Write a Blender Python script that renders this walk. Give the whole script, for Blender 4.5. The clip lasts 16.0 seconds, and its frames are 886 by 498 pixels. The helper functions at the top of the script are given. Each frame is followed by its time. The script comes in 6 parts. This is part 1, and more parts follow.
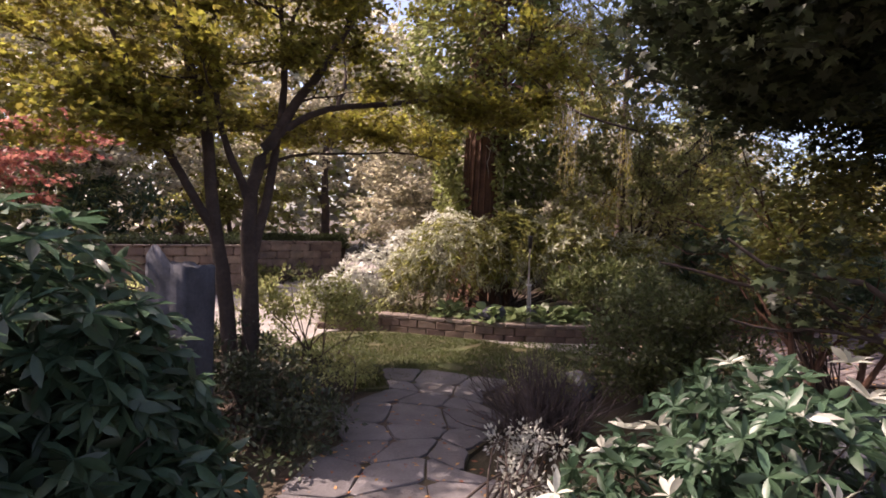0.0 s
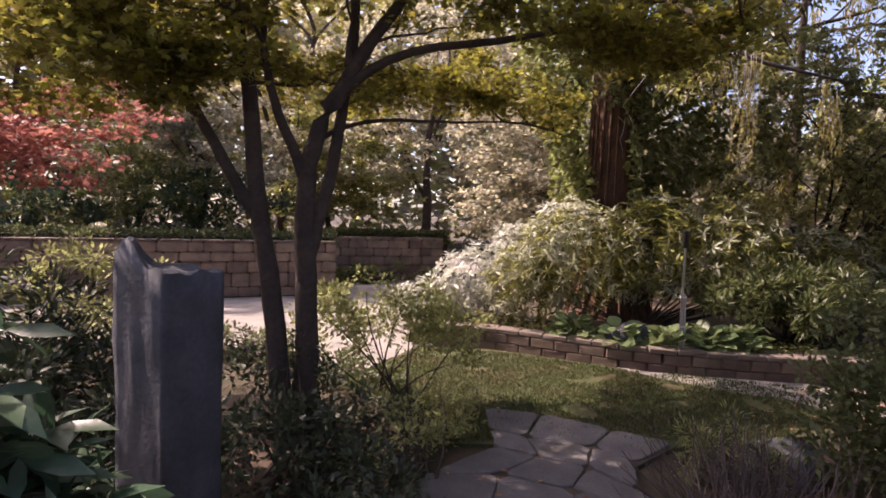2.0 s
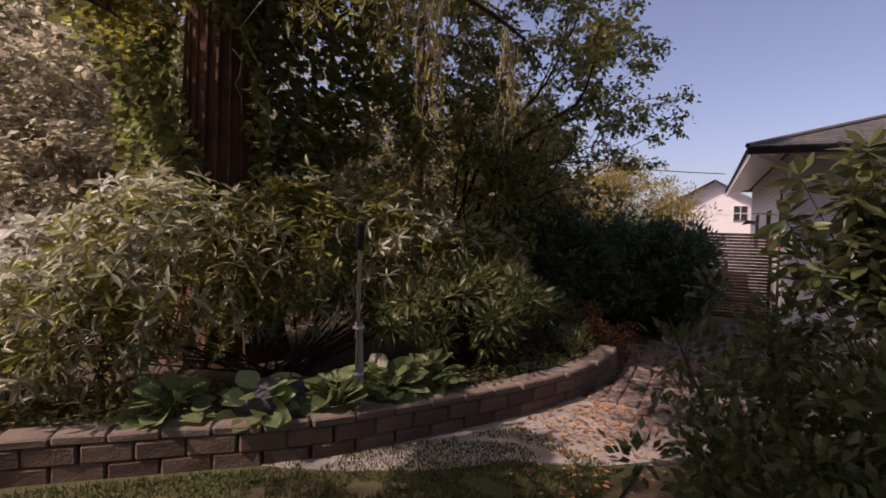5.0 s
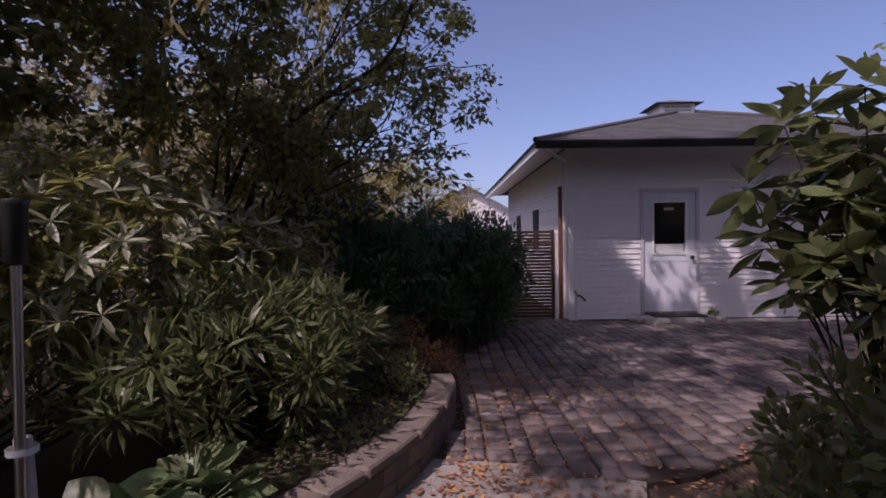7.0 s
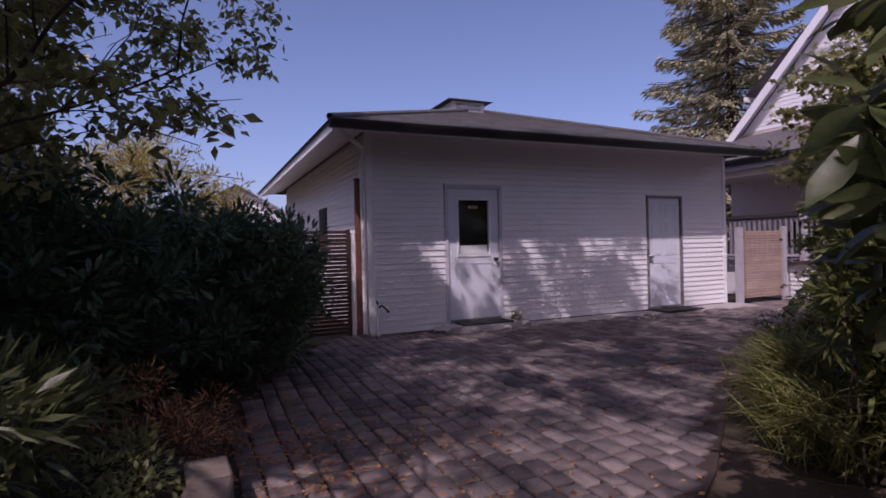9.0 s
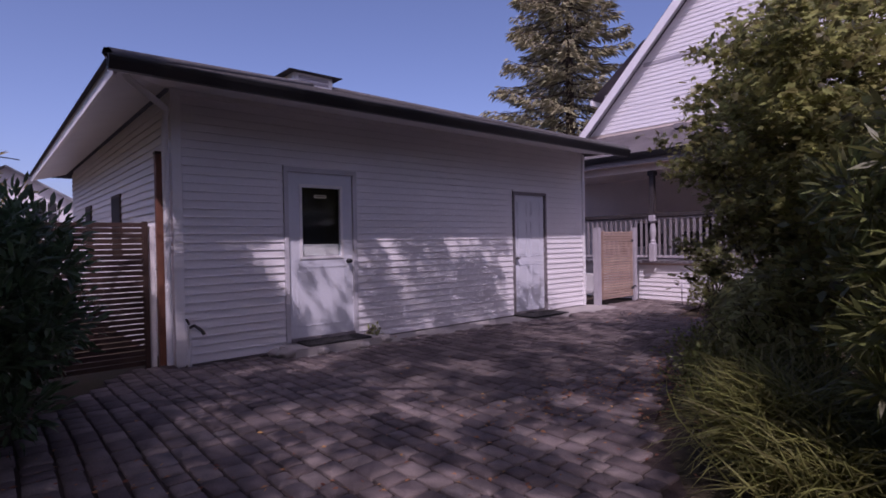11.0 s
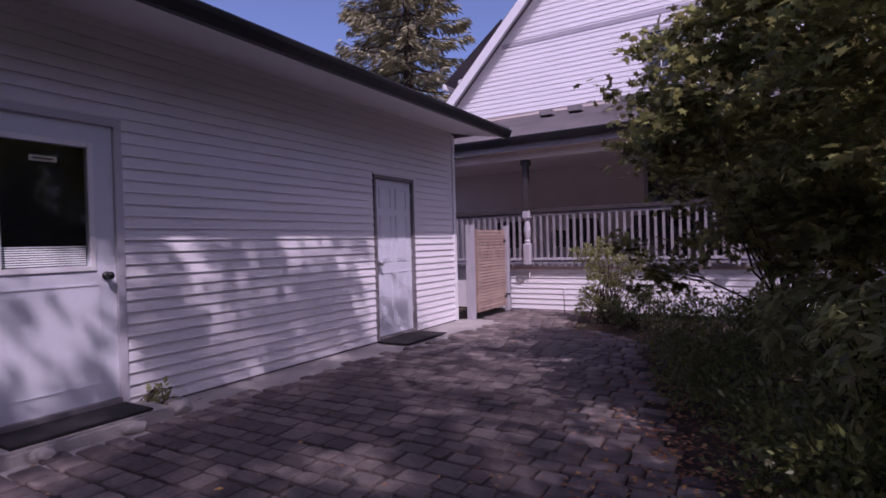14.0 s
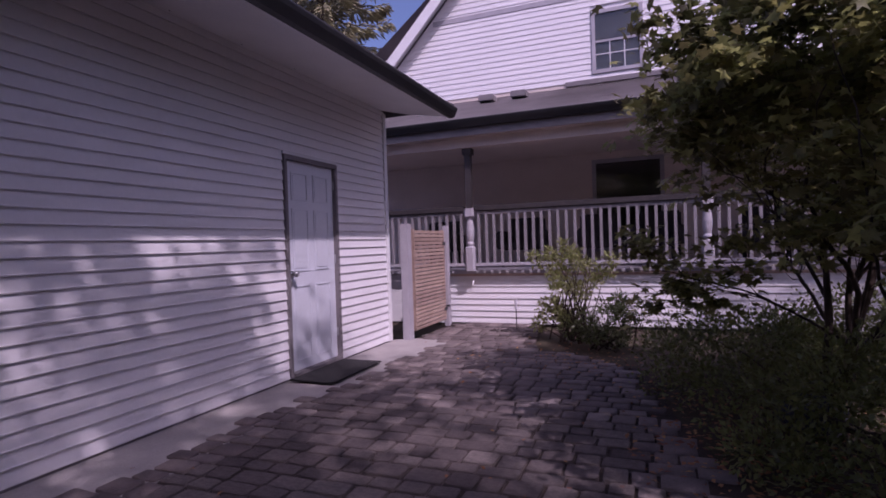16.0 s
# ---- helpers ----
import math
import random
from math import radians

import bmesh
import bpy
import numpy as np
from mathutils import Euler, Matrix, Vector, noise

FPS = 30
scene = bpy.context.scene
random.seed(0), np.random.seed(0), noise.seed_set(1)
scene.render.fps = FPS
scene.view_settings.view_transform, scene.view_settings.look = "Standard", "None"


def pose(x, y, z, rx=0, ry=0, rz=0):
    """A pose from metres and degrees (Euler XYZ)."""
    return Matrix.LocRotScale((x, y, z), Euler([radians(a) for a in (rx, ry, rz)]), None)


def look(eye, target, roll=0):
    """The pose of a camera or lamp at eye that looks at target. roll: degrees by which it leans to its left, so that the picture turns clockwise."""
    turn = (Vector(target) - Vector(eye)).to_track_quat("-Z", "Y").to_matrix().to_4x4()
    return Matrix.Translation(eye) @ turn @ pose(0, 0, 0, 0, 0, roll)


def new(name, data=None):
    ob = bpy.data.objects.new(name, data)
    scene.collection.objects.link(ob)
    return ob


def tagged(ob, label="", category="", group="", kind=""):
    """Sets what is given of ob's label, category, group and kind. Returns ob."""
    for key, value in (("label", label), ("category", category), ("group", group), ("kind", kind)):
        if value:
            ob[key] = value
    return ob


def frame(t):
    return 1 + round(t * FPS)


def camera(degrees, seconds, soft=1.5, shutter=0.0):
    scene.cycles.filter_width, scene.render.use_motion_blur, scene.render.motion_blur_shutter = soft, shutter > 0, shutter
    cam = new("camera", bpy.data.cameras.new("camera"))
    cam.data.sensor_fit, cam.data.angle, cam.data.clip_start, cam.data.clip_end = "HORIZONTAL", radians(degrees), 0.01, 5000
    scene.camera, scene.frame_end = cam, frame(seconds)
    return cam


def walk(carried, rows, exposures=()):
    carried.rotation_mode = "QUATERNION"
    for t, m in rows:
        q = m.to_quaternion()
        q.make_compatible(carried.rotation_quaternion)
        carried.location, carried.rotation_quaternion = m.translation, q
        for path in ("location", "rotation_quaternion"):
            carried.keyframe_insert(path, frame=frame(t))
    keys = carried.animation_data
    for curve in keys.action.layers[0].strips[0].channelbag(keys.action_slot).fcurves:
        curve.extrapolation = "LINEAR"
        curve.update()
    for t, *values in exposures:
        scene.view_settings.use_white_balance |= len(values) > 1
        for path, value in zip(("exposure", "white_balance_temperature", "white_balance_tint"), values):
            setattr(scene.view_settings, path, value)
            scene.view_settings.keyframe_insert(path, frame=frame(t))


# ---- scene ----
import functools

cam = camera(79.0, 16.0, soft=1.7)
PATH = [
    (0, (-0.113, 0.015, 1.706), (1.004, 1.671, 1.605), 2.0),
    (0.5, (0.131, 0.286, 1.709), (1.076, 2.045, 1.592), 2.2),
    (1, (0.331, 0.632, 1.699), (1.133, 2.46, 1.576), 2.2),
    (1.5, (0.494, 1.025, 1.644), (1.219, 2.884, 1.516), 2.1),
    (2, (0.655, 1.448, 1.619), (1.426, 3.289, 1.497), 1.9),
    (2.5, (0.845, 1.874, 1.555), (1.798, 3.629, 1.443), 1.8),
    (3, (1.066, 2.264, 1.539), (2.212, 3.9, 1.436), 1.8),
    (3.5, (1.298, 2.604, 1.543), (2.634, 4.089, 1.446), 1.7),
    (4, (1.554, 2.96, 1.556), (3.085, 4.245, 1.469), 1.9),
    (4.2, (1.672, 3.097, 1.546), (3.266, 4.301, 1.463), 1.9),
    (6.3, (3.261, 4.401, 1.455), (5.239, 4.691, 1.411), -0.0),
    (6.5, (3.406, 4.455, 1.432), (5.395, 4.66, 1.397), -0.3),
    (7, (3.769, 4.574, 1.409), (5.768, 4.563, 1.383), -0.8),
    (7.5, (4.174, 4.639, 1.381), (6.156, 4.375, 1.359), -0.9),
    (8, (4.603, 4.653, 1.359), (6.545, 4.175, 1.339), -1.0),
    (8.5, (5.011, 4.625, 1.33), (6.905, 3.98, 1.313), -1.2),
    (9, (5.418, 4.569, 1.33), (7.243, 3.751, 1.316), -1.4),
    (9.5, (5.811, 4.433, 1.294), (7.557, 3.458, 1.28), -1.4),
    (9.7, (5.973, 4.379, 1.28), (7.689, 3.351, 1.269), -1.3),
    (11.8, (7.355, 3.567, 1.33), (8.736, 2.121, 1.297), -1.3),
    (12, (7.512, 3.47, 1.317), (8.858, 1.99, 1.286), -1.4),
    (12.5, (7.86, 3.243, 1.318), (9.11, 1.682, 1.292), -1.5),
    (13, (8.168, 2.985, 1.288), (9.311, 1.345, 1.262), -1.6),
    (13.5, (8.521, 2.698, 1.288), (9.588, 1.007, 1.265), -1.5),
    (14, (8.813, 2.391, 1.262), (9.835, 0.672, 1.241), -1.6),
    (14.5, (9.078, 2.072, 1.247), (10.03, 0.313, 1.232), -1.8),
    (15, (9.32, 1.77, 1.256), (10.191, -0.031, 1.236), -1.8),
    (15.5, (9.569, 1.437, 1.243), (10.379, -0.391, 1.224), -1.8),
    (16, (9.805, 1.123, 1.257), (10.542, -0.736, 1.241), -1.9),
]
walk(cam, [(t, look(eye, target, roll)) for t, eye, target, roll in PATH],
     exposures=[(0, 1.55, 7350, 29), (3.0, 1.38, 7500, 31), (4.2, 0.7, 8000, 32), (6.5, 0.1, 6600, 37), (9, -0.06, 6200, 41), (12, -0.12, 5950, 46), (14, 0.0, 5900, 49), (16, -0.08, 5950, 50)])

# ---------------------------------------------------------------- sky and sun
SUN = Vector((0.495, -0.43, -0.76)).normalized()      # the way the sunlight travels
world = bpy.data.worlds.new("sky")
scene.world = world
world.use_nodes = True
wn = world.node_tree
sky = wn.nodes.new("ShaderNodeTexSky")
sky.sky_type = "NISHITA"
sky.sun_disc = False
sky.air_density, sky.dust_density, sky.ozone_density = 0.7, 2.5, 2.0
sky.sun_elevation = math.asin(-SUN.z)
sky.sun_rotation = math.atan2(-SUN.x, -SUN.y)
wn.nodes["Background"].inputs["Strength"].default_value = 0.15
wn.links.new(sky.outputs["Color"], wn.nodes["Background"].inputs["Color"])
sun = new("sun", bpy.data.lights.new("sun", "SUN"))
sun.data.energy, sun.data.angle, sun.data.color = 3.1, radians(0.7), (1.0, 0.94, 0.86)
sun.matrix_world = look((0, 0, 20), Vector((0, 0, 20)) + SUN)


# ---------------------------------------------------------------- materials
def material(name, colour, rough=0.7, vary=0.25, scale=6.0, fine=60.0, bump=0.2, metal=0.0, spread=0.0,
             translucent=0.0, second=None, coords="Object", spec=0.5):
    """Two scales of variation on a base colour; spread varies it from piece to piece."""
    m = bpy.data.materials.new(name)
    m.use_nodes = True
    t = m.node_tree
    n, link = t.nodes, t.links.new
    b = n["Principled BSDF"]
    b.inputs["Roughness"].default_value = rough
    b.inputs["Metallic"].default_value = metal
    b.inputs["Specular IOR Level"].default_value = spec
    tc = n.new("ShaderNodeTexCoord")
    out = tc.outputs["Object"]
    if coords == "World":
        out = n.new("ShaderNodeNewGeometry").outputs["Position"]
    n1, n2 = n.new("ShaderNodeTexNoise"), n.new("ShaderNodeTexNoise")
    n1.inputs["Scale"].default_value, n2.inputs["Scale"].default_value = scale, fine
    n1.inputs["Detail"].default_value, n2.inputs["Detail"].default_value = 4.0, 3.0
    link(out, n1.inputs["Vector"]), link(out, n2.inputs["Vector"])
    mix = n.new("ShaderNodeMix")
    mix.data_type = "RGBA"
    other = second or [c * 0.55 for c in colour]
    mix.inputs["A"].default_value = (*colour, 1)
    mix.inputs["B"].default_value = (*other, 1)
    ramp = n.new("ShaderNodeMapRange")
    ramp.inputs["From Min"].default_value, ramp.inputs["From Max"].default_value = 0.35, 0.7
    ramp.inputs["To Max"].default_value = min(1.0, vary * 2.2)
    link(n1.outputs["Fac"], ramp.inputs["Value"])
    link(ramp.outputs["Result"], mix.inputs["Factor"])
    hsv = n.new("ShaderNodeHueSaturation")
    link(mix.outputs["Result"], hsv.inputs["Color"])
    grain = n.new("ShaderNodeMapRange")
    grain.inputs["To Min"].default_value, grain.inputs["To Max"].default_value = 1 - vary * 0.8, 1 + vary * 0.8
    link(n2.outputs["Fac"], grain.inputs["Value"])
    last = grain.outputs["Result"]
    if spread:
        oi = n.new("ShaderNodeObjectInfo")
        gi = n.new("ShaderNodeNewGeometry")
        add = n.new("ShaderNodeMath")
        add.operation = "ADD"
        link(oi.outputs["Random"], add.inputs[0]), link(gi.outputs["Random Per Island"], add.inputs[1])
        fr = n.new("ShaderNodeMath")
        fr.operation = "FRACT"
        link(add.outputs[0], fr.inputs[0])
        sp = n.new("ShaderNodeMapRange")
        sp.inputs["To Min"].default_value, sp.inputs["To Max"].default_value = 1 - spread, 1 + spread
        link(fr.outputs[0], sp.inputs["Value"])
        mul = n.new("ShaderNodeMath")
        mul.operation = "MULTIPLY"
        link(sp.outputs["Result"], mul.inputs[0]), link(last, mul.inputs[1])
        last = mul.outputs[0]
        hue = n.new("ShaderNodeMapRange")
        hue.inputs["To Min"].default_value, hue.inputs["To Max"].default_value = 0.5 - spread * 0.05, 0.5 + spread * 0.05
        link(fr.outputs[0], hue.inputs["Value"])
        link(hue.outputs["Result"], hsv.inputs["Hue"])
    link(last, hsv.inputs["Value"])
    link(hsv.outputs["Color"], b.inputs["Base Color"])
    if bump:
        bp = n.new("ShaderNodeBump")
        bp.inputs["Strength"].default_value = bump
        bp.inputs["Distance"].default_value = 0.01
        link(n2.outputs["Fac"], bp.inputs["Height"])
        link(bp.outputs["Normal"], b.inputs["Normal"])
    if translucent:
        tr, ms = n.new("ShaderNodeBsdfTranslucent"), n.new("ShaderNodeMixShader")
        ms.inputs["Fac"].default_value = translucent
        br = n.new("ShaderNodeHueSaturation")
        br.inputs["Value"].default_value = 1.7
        link(hsv.outputs["Color"], br.inputs["Color"])
        link(br.outputs["Color"], tr.inputs["Color"])
        link(b.outputs["BSDF"], ms.inputs[1]), link(tr.outputs["BSDF"], ms.inputs[2])
        link(ms.outputs["Shader"], n["Material Output"].inputs["Surface"])
    return m


def glass_material(name):
    m = bpy.data.materials.new(name)
    m.use_nodes = True
    b = m.node_tree.nodes["Principled BSDF"]
    b.inputs["Base Color"].default_value = (0.9, 0.95, 0.95, 1)
    b.inputs["Roughness"].default_value = 0.03
    b.inputs["Transmission Weight"].default_value = 1.0
    b.inputs["IOR"].default_value = 1.45
    return m


SOIL = material("soil", (0.085, 0.055, 0.04), 0.95, 0.5, 1.5, 40, 0.8, coords="World", second=(0.05, 0.045, 0.02))
LAWN = material("lawn_ground", (0.05, 0.065, 0.018), 0.95, 0.5, 2.0, 50, 0.9, coords="World", second=(0.085, 0.06, 0.03))
GRAVEL = material("pale_gravel", (0.34, 0.305, 0.28), 0.95, 0.3, 3.0, 90, 0.8, coords="World")
FLAG = material("flagstone", (0.155, 0.14, 0.14), 0.8, 0.35, 5, 45, 0.5, spread=0.22)
PAVER = material("tumbled_concrete_paver", (0.2, 0.16, 0.155), 0.85, 0.4, 6, 90, 0.9, spread=0.36)
JOINT = material("joint_sand", (0.055, 0.036, 0.03), 0.95, 0.4, 4, 80, 0.5, coords="World")
CONCRETE = material("concrete", (0.4, 0.37, 0.355), 0.85, 0.2, 2.5, 60, 0.3, coords="World")
BLOCK = material("retaining_block", (0.17, 0.115, 0.09), 0.9, 0.35, 6, 60, 0.7, spread=0.25)
CAP = material("block_cap", (0.2, 0.155, 0.13), 0.9, 0.3, 6, 60, 0.6, spread=0.15)
STONE = material("wall_stone", (0.24, 0.175, 0.14), 0.9, 0.45, 4, 40, 0.7, spread=0.25)
GRANITE = material("grey_granite", (0.08, 0.083, 0.1), 0.9, 0.45, 6, 45, 0.35, coords="World")
VINYL = material("white_vinyl_siding", (0.76, 0.74, 0.76), 0.5, 0.06, 1.2, 30, 0.05, coords="World")
WHITE = material("white_paint", (0.78, 0.77, 0.78), 0.45, 0.06, 3, 40, 0.05)
CREAM = material("cream_porch_wall", (0.72, 0.62, 0.56), 0.6, 0.08, 2, 30, 0.05)
DOORBLUE = material("pale_grey_door_paint", (0.66, 0.68, 0.74), 0.4, 0.07, 2, 30, 0.04)
DOORFRAME = material("light_grey_frame_paint", (0.54, 0.53, 0.57), 0.5, 0.1, 3, 40, 0.05)
GREYTRIM = material("weathered_grey_trim", (0.20, 0.18, 0.19), 0.6, 0.2, 4, 50, 0.2)
GREYPOST = material("grey_painted_post", (0.40, 0.38, 0.42), 0.6, 0.12, 4, 50, 0.1)
# White rail paint, with the porch roof's shade put into the colour.
SHADEDRAIL = material("shaded_white_paint", (0.25, 0.23, 0.25), 0.6, 0.12, 4, 50, 0.1)
DARKTRIM = material("dark_stained_trim", (0.045, 0.038, 0.04), 0.55, 0.25, 4, 50, 0.2)
BLACK = material("black_metal", (0.02, 0.02, 0.022), 0.4, 0.2, 5, 50, 0.1)
RUBBER = material("black_rubber_mat", (0.022, 0.02, 0.022), 0.9, 0.3, 8, 200, 0.6)
SHINGLE = material("asphalt_shingle", (0.10, 0.095, 0.10), 0.95, 0.3, 3, 80, 0.6, spread=0.18)
PORCHROOF = material("grey_roll_roofing", (0.27, 0.24, 0.25), 0.9, 0.2, 2, 60, 0.4)
BROWN = material("dark_brown_stain", (0.055, 0.028, 0.02), 0.7, 0.3, 4, 60, 0.3, spread=0.2)
REDWOOD = material("red_brown_post", (0.16, 0.06, 0.035), 0.7, 0.3, 4, 60, 0.3)
CEDAR = material("tan_cedar_slat", (0.42, 0.3, 0.25), 0.65, 0.2, 5, 60, 0.2, spread=0.12)
CHROME = material("brushed_metal", (0.5, 0.5, 0.52), 0.3, 0.1, 5, 60, 0.0, metal=1.0)
# Near-black colour stands for the darkness of unlit rooms.
DARKROOM = material("interior_gloom", (0.02, 0.02, 0.025), 0.8, 0.2, 3, 20, 0.0)
BARK = material("grey_brown_bark", (0.075, 0.052, 0.042), 0.95, 0.5, 5, 35, 1.0)
BARKRED = material("red_brown_cedar_bark", (0.13, 0.065, 0.042), 0.95, 0.5, 5, 30, 1.0)
TWIG = material("dead_twig", (0.11, 0.085, 0.08), 0.95, 0.4, 5, 50, 0.4)
WICKER = material("dark_wicker", (0.03, 0.025, 0.025), 0.8, 0.3, 8, 80, 0.4)
PALEWOOD = material("bleached_timber", (0.45, 0.42, 0.38), 0.8, 0.3, 8, 70, 0.4)
CABLE = material("cable_black", (0.02, 0.02, 0.02), 0.6, 0.1)
SIGN = material("cream_sign", (0.6, 0.57, 0.42), 0.5, 0.1)
L_RHODO = material("rhododendron_leaf", (0.05, 0.095, 0.052), 0.4, 0.3, 9, 60, 0.1, spread=0.4, translucent=0.25)
L_LIGHT = material("pale_leaf", (0.27, 0.28, 0.12), 0.4, 0.3, 9, 60, 0.1, spread=0.4, translucent=0.6)
# Pale leaf, whitened further for sun glare on the shrub by the drive.
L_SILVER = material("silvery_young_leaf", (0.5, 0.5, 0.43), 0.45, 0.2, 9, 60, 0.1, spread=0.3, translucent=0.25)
L_OLIVE = material("olive_leaf", (0.2, 0.195, 0.06), 0.33, 0.3, 9, 60, 0.1, spread=0.45, translucent=0.55)
L_MAPLE = material("maple_leaf", (0.19, 0.17, 0.035), 0.55, 0.3, 9, 60, 0.1, spread=0.45, translucent=0.6)
L_VINE = material("vine_maple_leaf", (0.21, 0.205, 0.075), 0.32, 0.3, 9, 60, 0.1, spread=0.5, translucent=0.6)
L_LAUREL = material("laurel_leaf", (0.075, 0.125, 0.06), 0.36, 0.3, 9, 60, 0.1, spread=0.4, translucent=0.3)
# Distance haze and backlit glow are put into this leaf colour.
L_HAZE = material("hazed_far_leaf", (0.34, 0.31, 0.225), 0.5, 0.3, 9, 60, 0.1, spread=0.4, translucent=0.6)
L_ARCH = material("sunny_green_leaf", (0.23, 0.225, 0.085), 0.45, 0.3, 9, 60, 0.1, spread=0.45, translucent=0.55)
L_DEEP = material("deep_green_leaf", (0.045, 0.06, 0.028), 0.5, 0.3, 9, 60, 0.1, spread=0.4, translucent=0.18)
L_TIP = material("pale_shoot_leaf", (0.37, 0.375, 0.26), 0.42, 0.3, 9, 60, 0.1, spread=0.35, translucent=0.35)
L_RED = material("red_maple_leaf", (0.34, 0.13, 0.11), 0.55, 0.3, 9, 60, 0.1, spread=0.4, translucent=0.42)
L_DARK = material("dark_shrub_leaf", (0.115, 0.135, 0.052), 0.4, 0.3, 9, 60, 0.1, spread=0.4, translucent=0.35)
L_IVY = material("ivy_leaf", (0.155, 0.17, 0.055), 0.45, 0.3, 9, 60, 0.1, spread=0.45, translucent=0.42)
L_CONIFER = material("blue_green_needles", (0.3, 0.275, 0.16), 0.6, 0.3, 9, 60, 0.1, spread=0.4, translucent=0.1)
L_GOLD = material("yellow_green_needles", (0.3, 0.245, 0.07), 0.6, 0.3, 9, 60, 0.1, spread=0.45, translucent=0.45)
L_GRASS = material("grass_blade", (0.2, 0.2, 0.06), 0.5, 0.3, 9, 60, 0.1, spread=0.4, translucent=0.35)
L_LAWN = material("lawn_blade", (0.062, 0.078, 0.018), 0.6, 0.3, 9, 60, 0.1, spread=0.4, translucent=0.3)
L_HOSTA = material("hosta_leaf", (0.2, 0.26, 0.12), 0.45, 0.3, 9, 60, 0.1, spread=0.35, translucent=0.3)
L_LITTER = material("fallen_leaf", (0.36, 0.16, 0.07), 0.8, 0.3, 9, 60, 0.1, spread=0.5)
GLASS = glass_material("window_glass")


# ---------------------------------------------------------------- building helpers
def thing(name, label, category, group="", at=(0, 0, 0), kind=""):
    ob = new(name)
    ob.location = at
    ob.empty_display_size = 0.1
    return tagged(ob, label, category, group, kind)


def link_mesh(name, me, mat, parent=None, label="", kind=""):
    me.materials.append(mat)
    ob = new(name, me)
    if parent:
        ob.parent = parent
        if parent.data is None:
            ob.matrix_parent_inverse = Matrix.Translation(-parent.location)
    return tagged(ob, label, kind=kind)


def part(name, bm, mat, parent=None, label="", kind=""):
    me = bpy.data.meshes.new(name)
    bm.normal_update()
    bm.to_mesh(me)
    bm.free()
    return link_mesh(name, me, mat, parent, label, kind)


def add_box(bm, lo, hi):
    x0, y0, z0 = lo
    x1, y1, z1 = hi
    v = [bm.verts.new(p) for p in ((x0, y0, z0), (x1, y0, z0), (x1, y1, z0), (x0, y1, z0),
                                   (x0, y0, z1), (x1, y0, z1), (x1, y1, z1), (x0, y1, z1))]
    for f in ((3, 2, 1, 0), (4, 5, 6, 7), (0, 1, 5, 4), (1, 2, 6, 5), (2, 3, 7, 6), (3, 0, 4, 7)):
        bm.faces.new([v[i] for i in f])


def box(name, lo, hi, mat, parent=None, bevel=0.006, label="", kind=""):
    bm = bmesh.new()
    add_box(bm, [min(a, b) for a, b in zip(lo, hi)], [max(a, b) for a, b in zip(lo, hi)])
    if bevel:
        bmesh.ops.bevel(bm, geom=bm.edges[:], offset=bevel, segments=2, affect="EDGES", clamp_overlap=True)
    return part(name, bm, mat, parent, label, kind)


def poly(name, pts, mat, parent=None, z=0.0, thick=0.0, label="", kind=""):
    """A flat outline, laid at z, with a thickness downwards."""
    bm = bmesh.new()
    f = bm.faces.new([bm.verts.new((x, y, z)) for x, y in pts])
    if f.normal.z < 0:
        f.normal_flip()
    bm.normal_update()
    if f.normal.z < 0:
        bmesh.ops.reverse_faces(bm, faces=[f])
    if thick:
        r = bmesh.ops.extrude_face_region(bm, geom=[f])
        for v in r["geom"]:
            if isinstance(v, bmesh.types.BMVert):
                v.co.z -= thick
        bmesh.ops.recalc_face_normals(bm, faces=bm.faces[:])
    return part(name, bm, mat, parent, label, kind)


def np_mesh(name, verts, faces, mat, parent=None, label="", kind="", smooth=False):
    """faces: an array of equal polygons."""
    me = bpy.data.meshes.new(name)
    verts, faces = np.asarray(verts, np.float32), np.asarray(faces, np.int32)
    k = faces.shape[1]
    me.vertices.add(len(verts))
    me.vertices.foreach_set("co", verts.ravel())
    me.loops.add(faces.size)
    me.loops.foreach_set("vertex_index", faces.ravel())
    me.polygons.add(len(faces))
    me.polygons.foreach_set("loop_start", np.arange(0, faces.size, k, dtype=np.int32))
    me.update(calc_edges=True)
    me.validate()
    if smooth:
        me.shade_smooth()
    return link_mesh(name, me, mat, parent, label, kind)


def norm(a):
    a = np.asarray(a, float)
    return a / np.maximum(np.linalg.norm(a, axis=-1, keepdims=True), 1e-9)


def tubes(name, lines, mat, parent=None, sides=6, label="", kind=""):
    """Tapered round limbs: each line is (points, radii)."""
    vs, fs, base = [], [], 0
    for pts, radii in lines:
        pts = np.asarray(pts, float)
        d = norm(np.gradient(pts, axis=0))
        ref = np.where(np.abs(d[:, 2:3]) > 0.9, (1.0, 0, 0), (0, 0, 1.0))
        u = norm(np.cross(d, ref))
        v = np.cross(d, u)
        a = np.linspace(0, 2 * np.pi, sides, endpoint=False)
        ring = np.cos(a)[None, :, None] * u[:, None] + np.sin(a)[None, :, None] * v[:, None]
        vs.append((pts[:, None] + ring * np.asarray(radii)[:, None, None]).reshape(-1, 3))
        i, j = np.meshgrid(np.arange(len(pts) - 1), np.arange(sides), indexing="ij")
        k = (j + 1) % sides
        fs.append((base + np.stack([i * sides + j, i * sides + k, (i + 1) * sides + k, (i + 1) * sides + j], -1)).reshape(-1, 4))
        base += len(pts) * sides
    return np_mesh(name, np.concatenate(vs), np.concatenate(fs), mat, parent, label, kind, smooth=True)


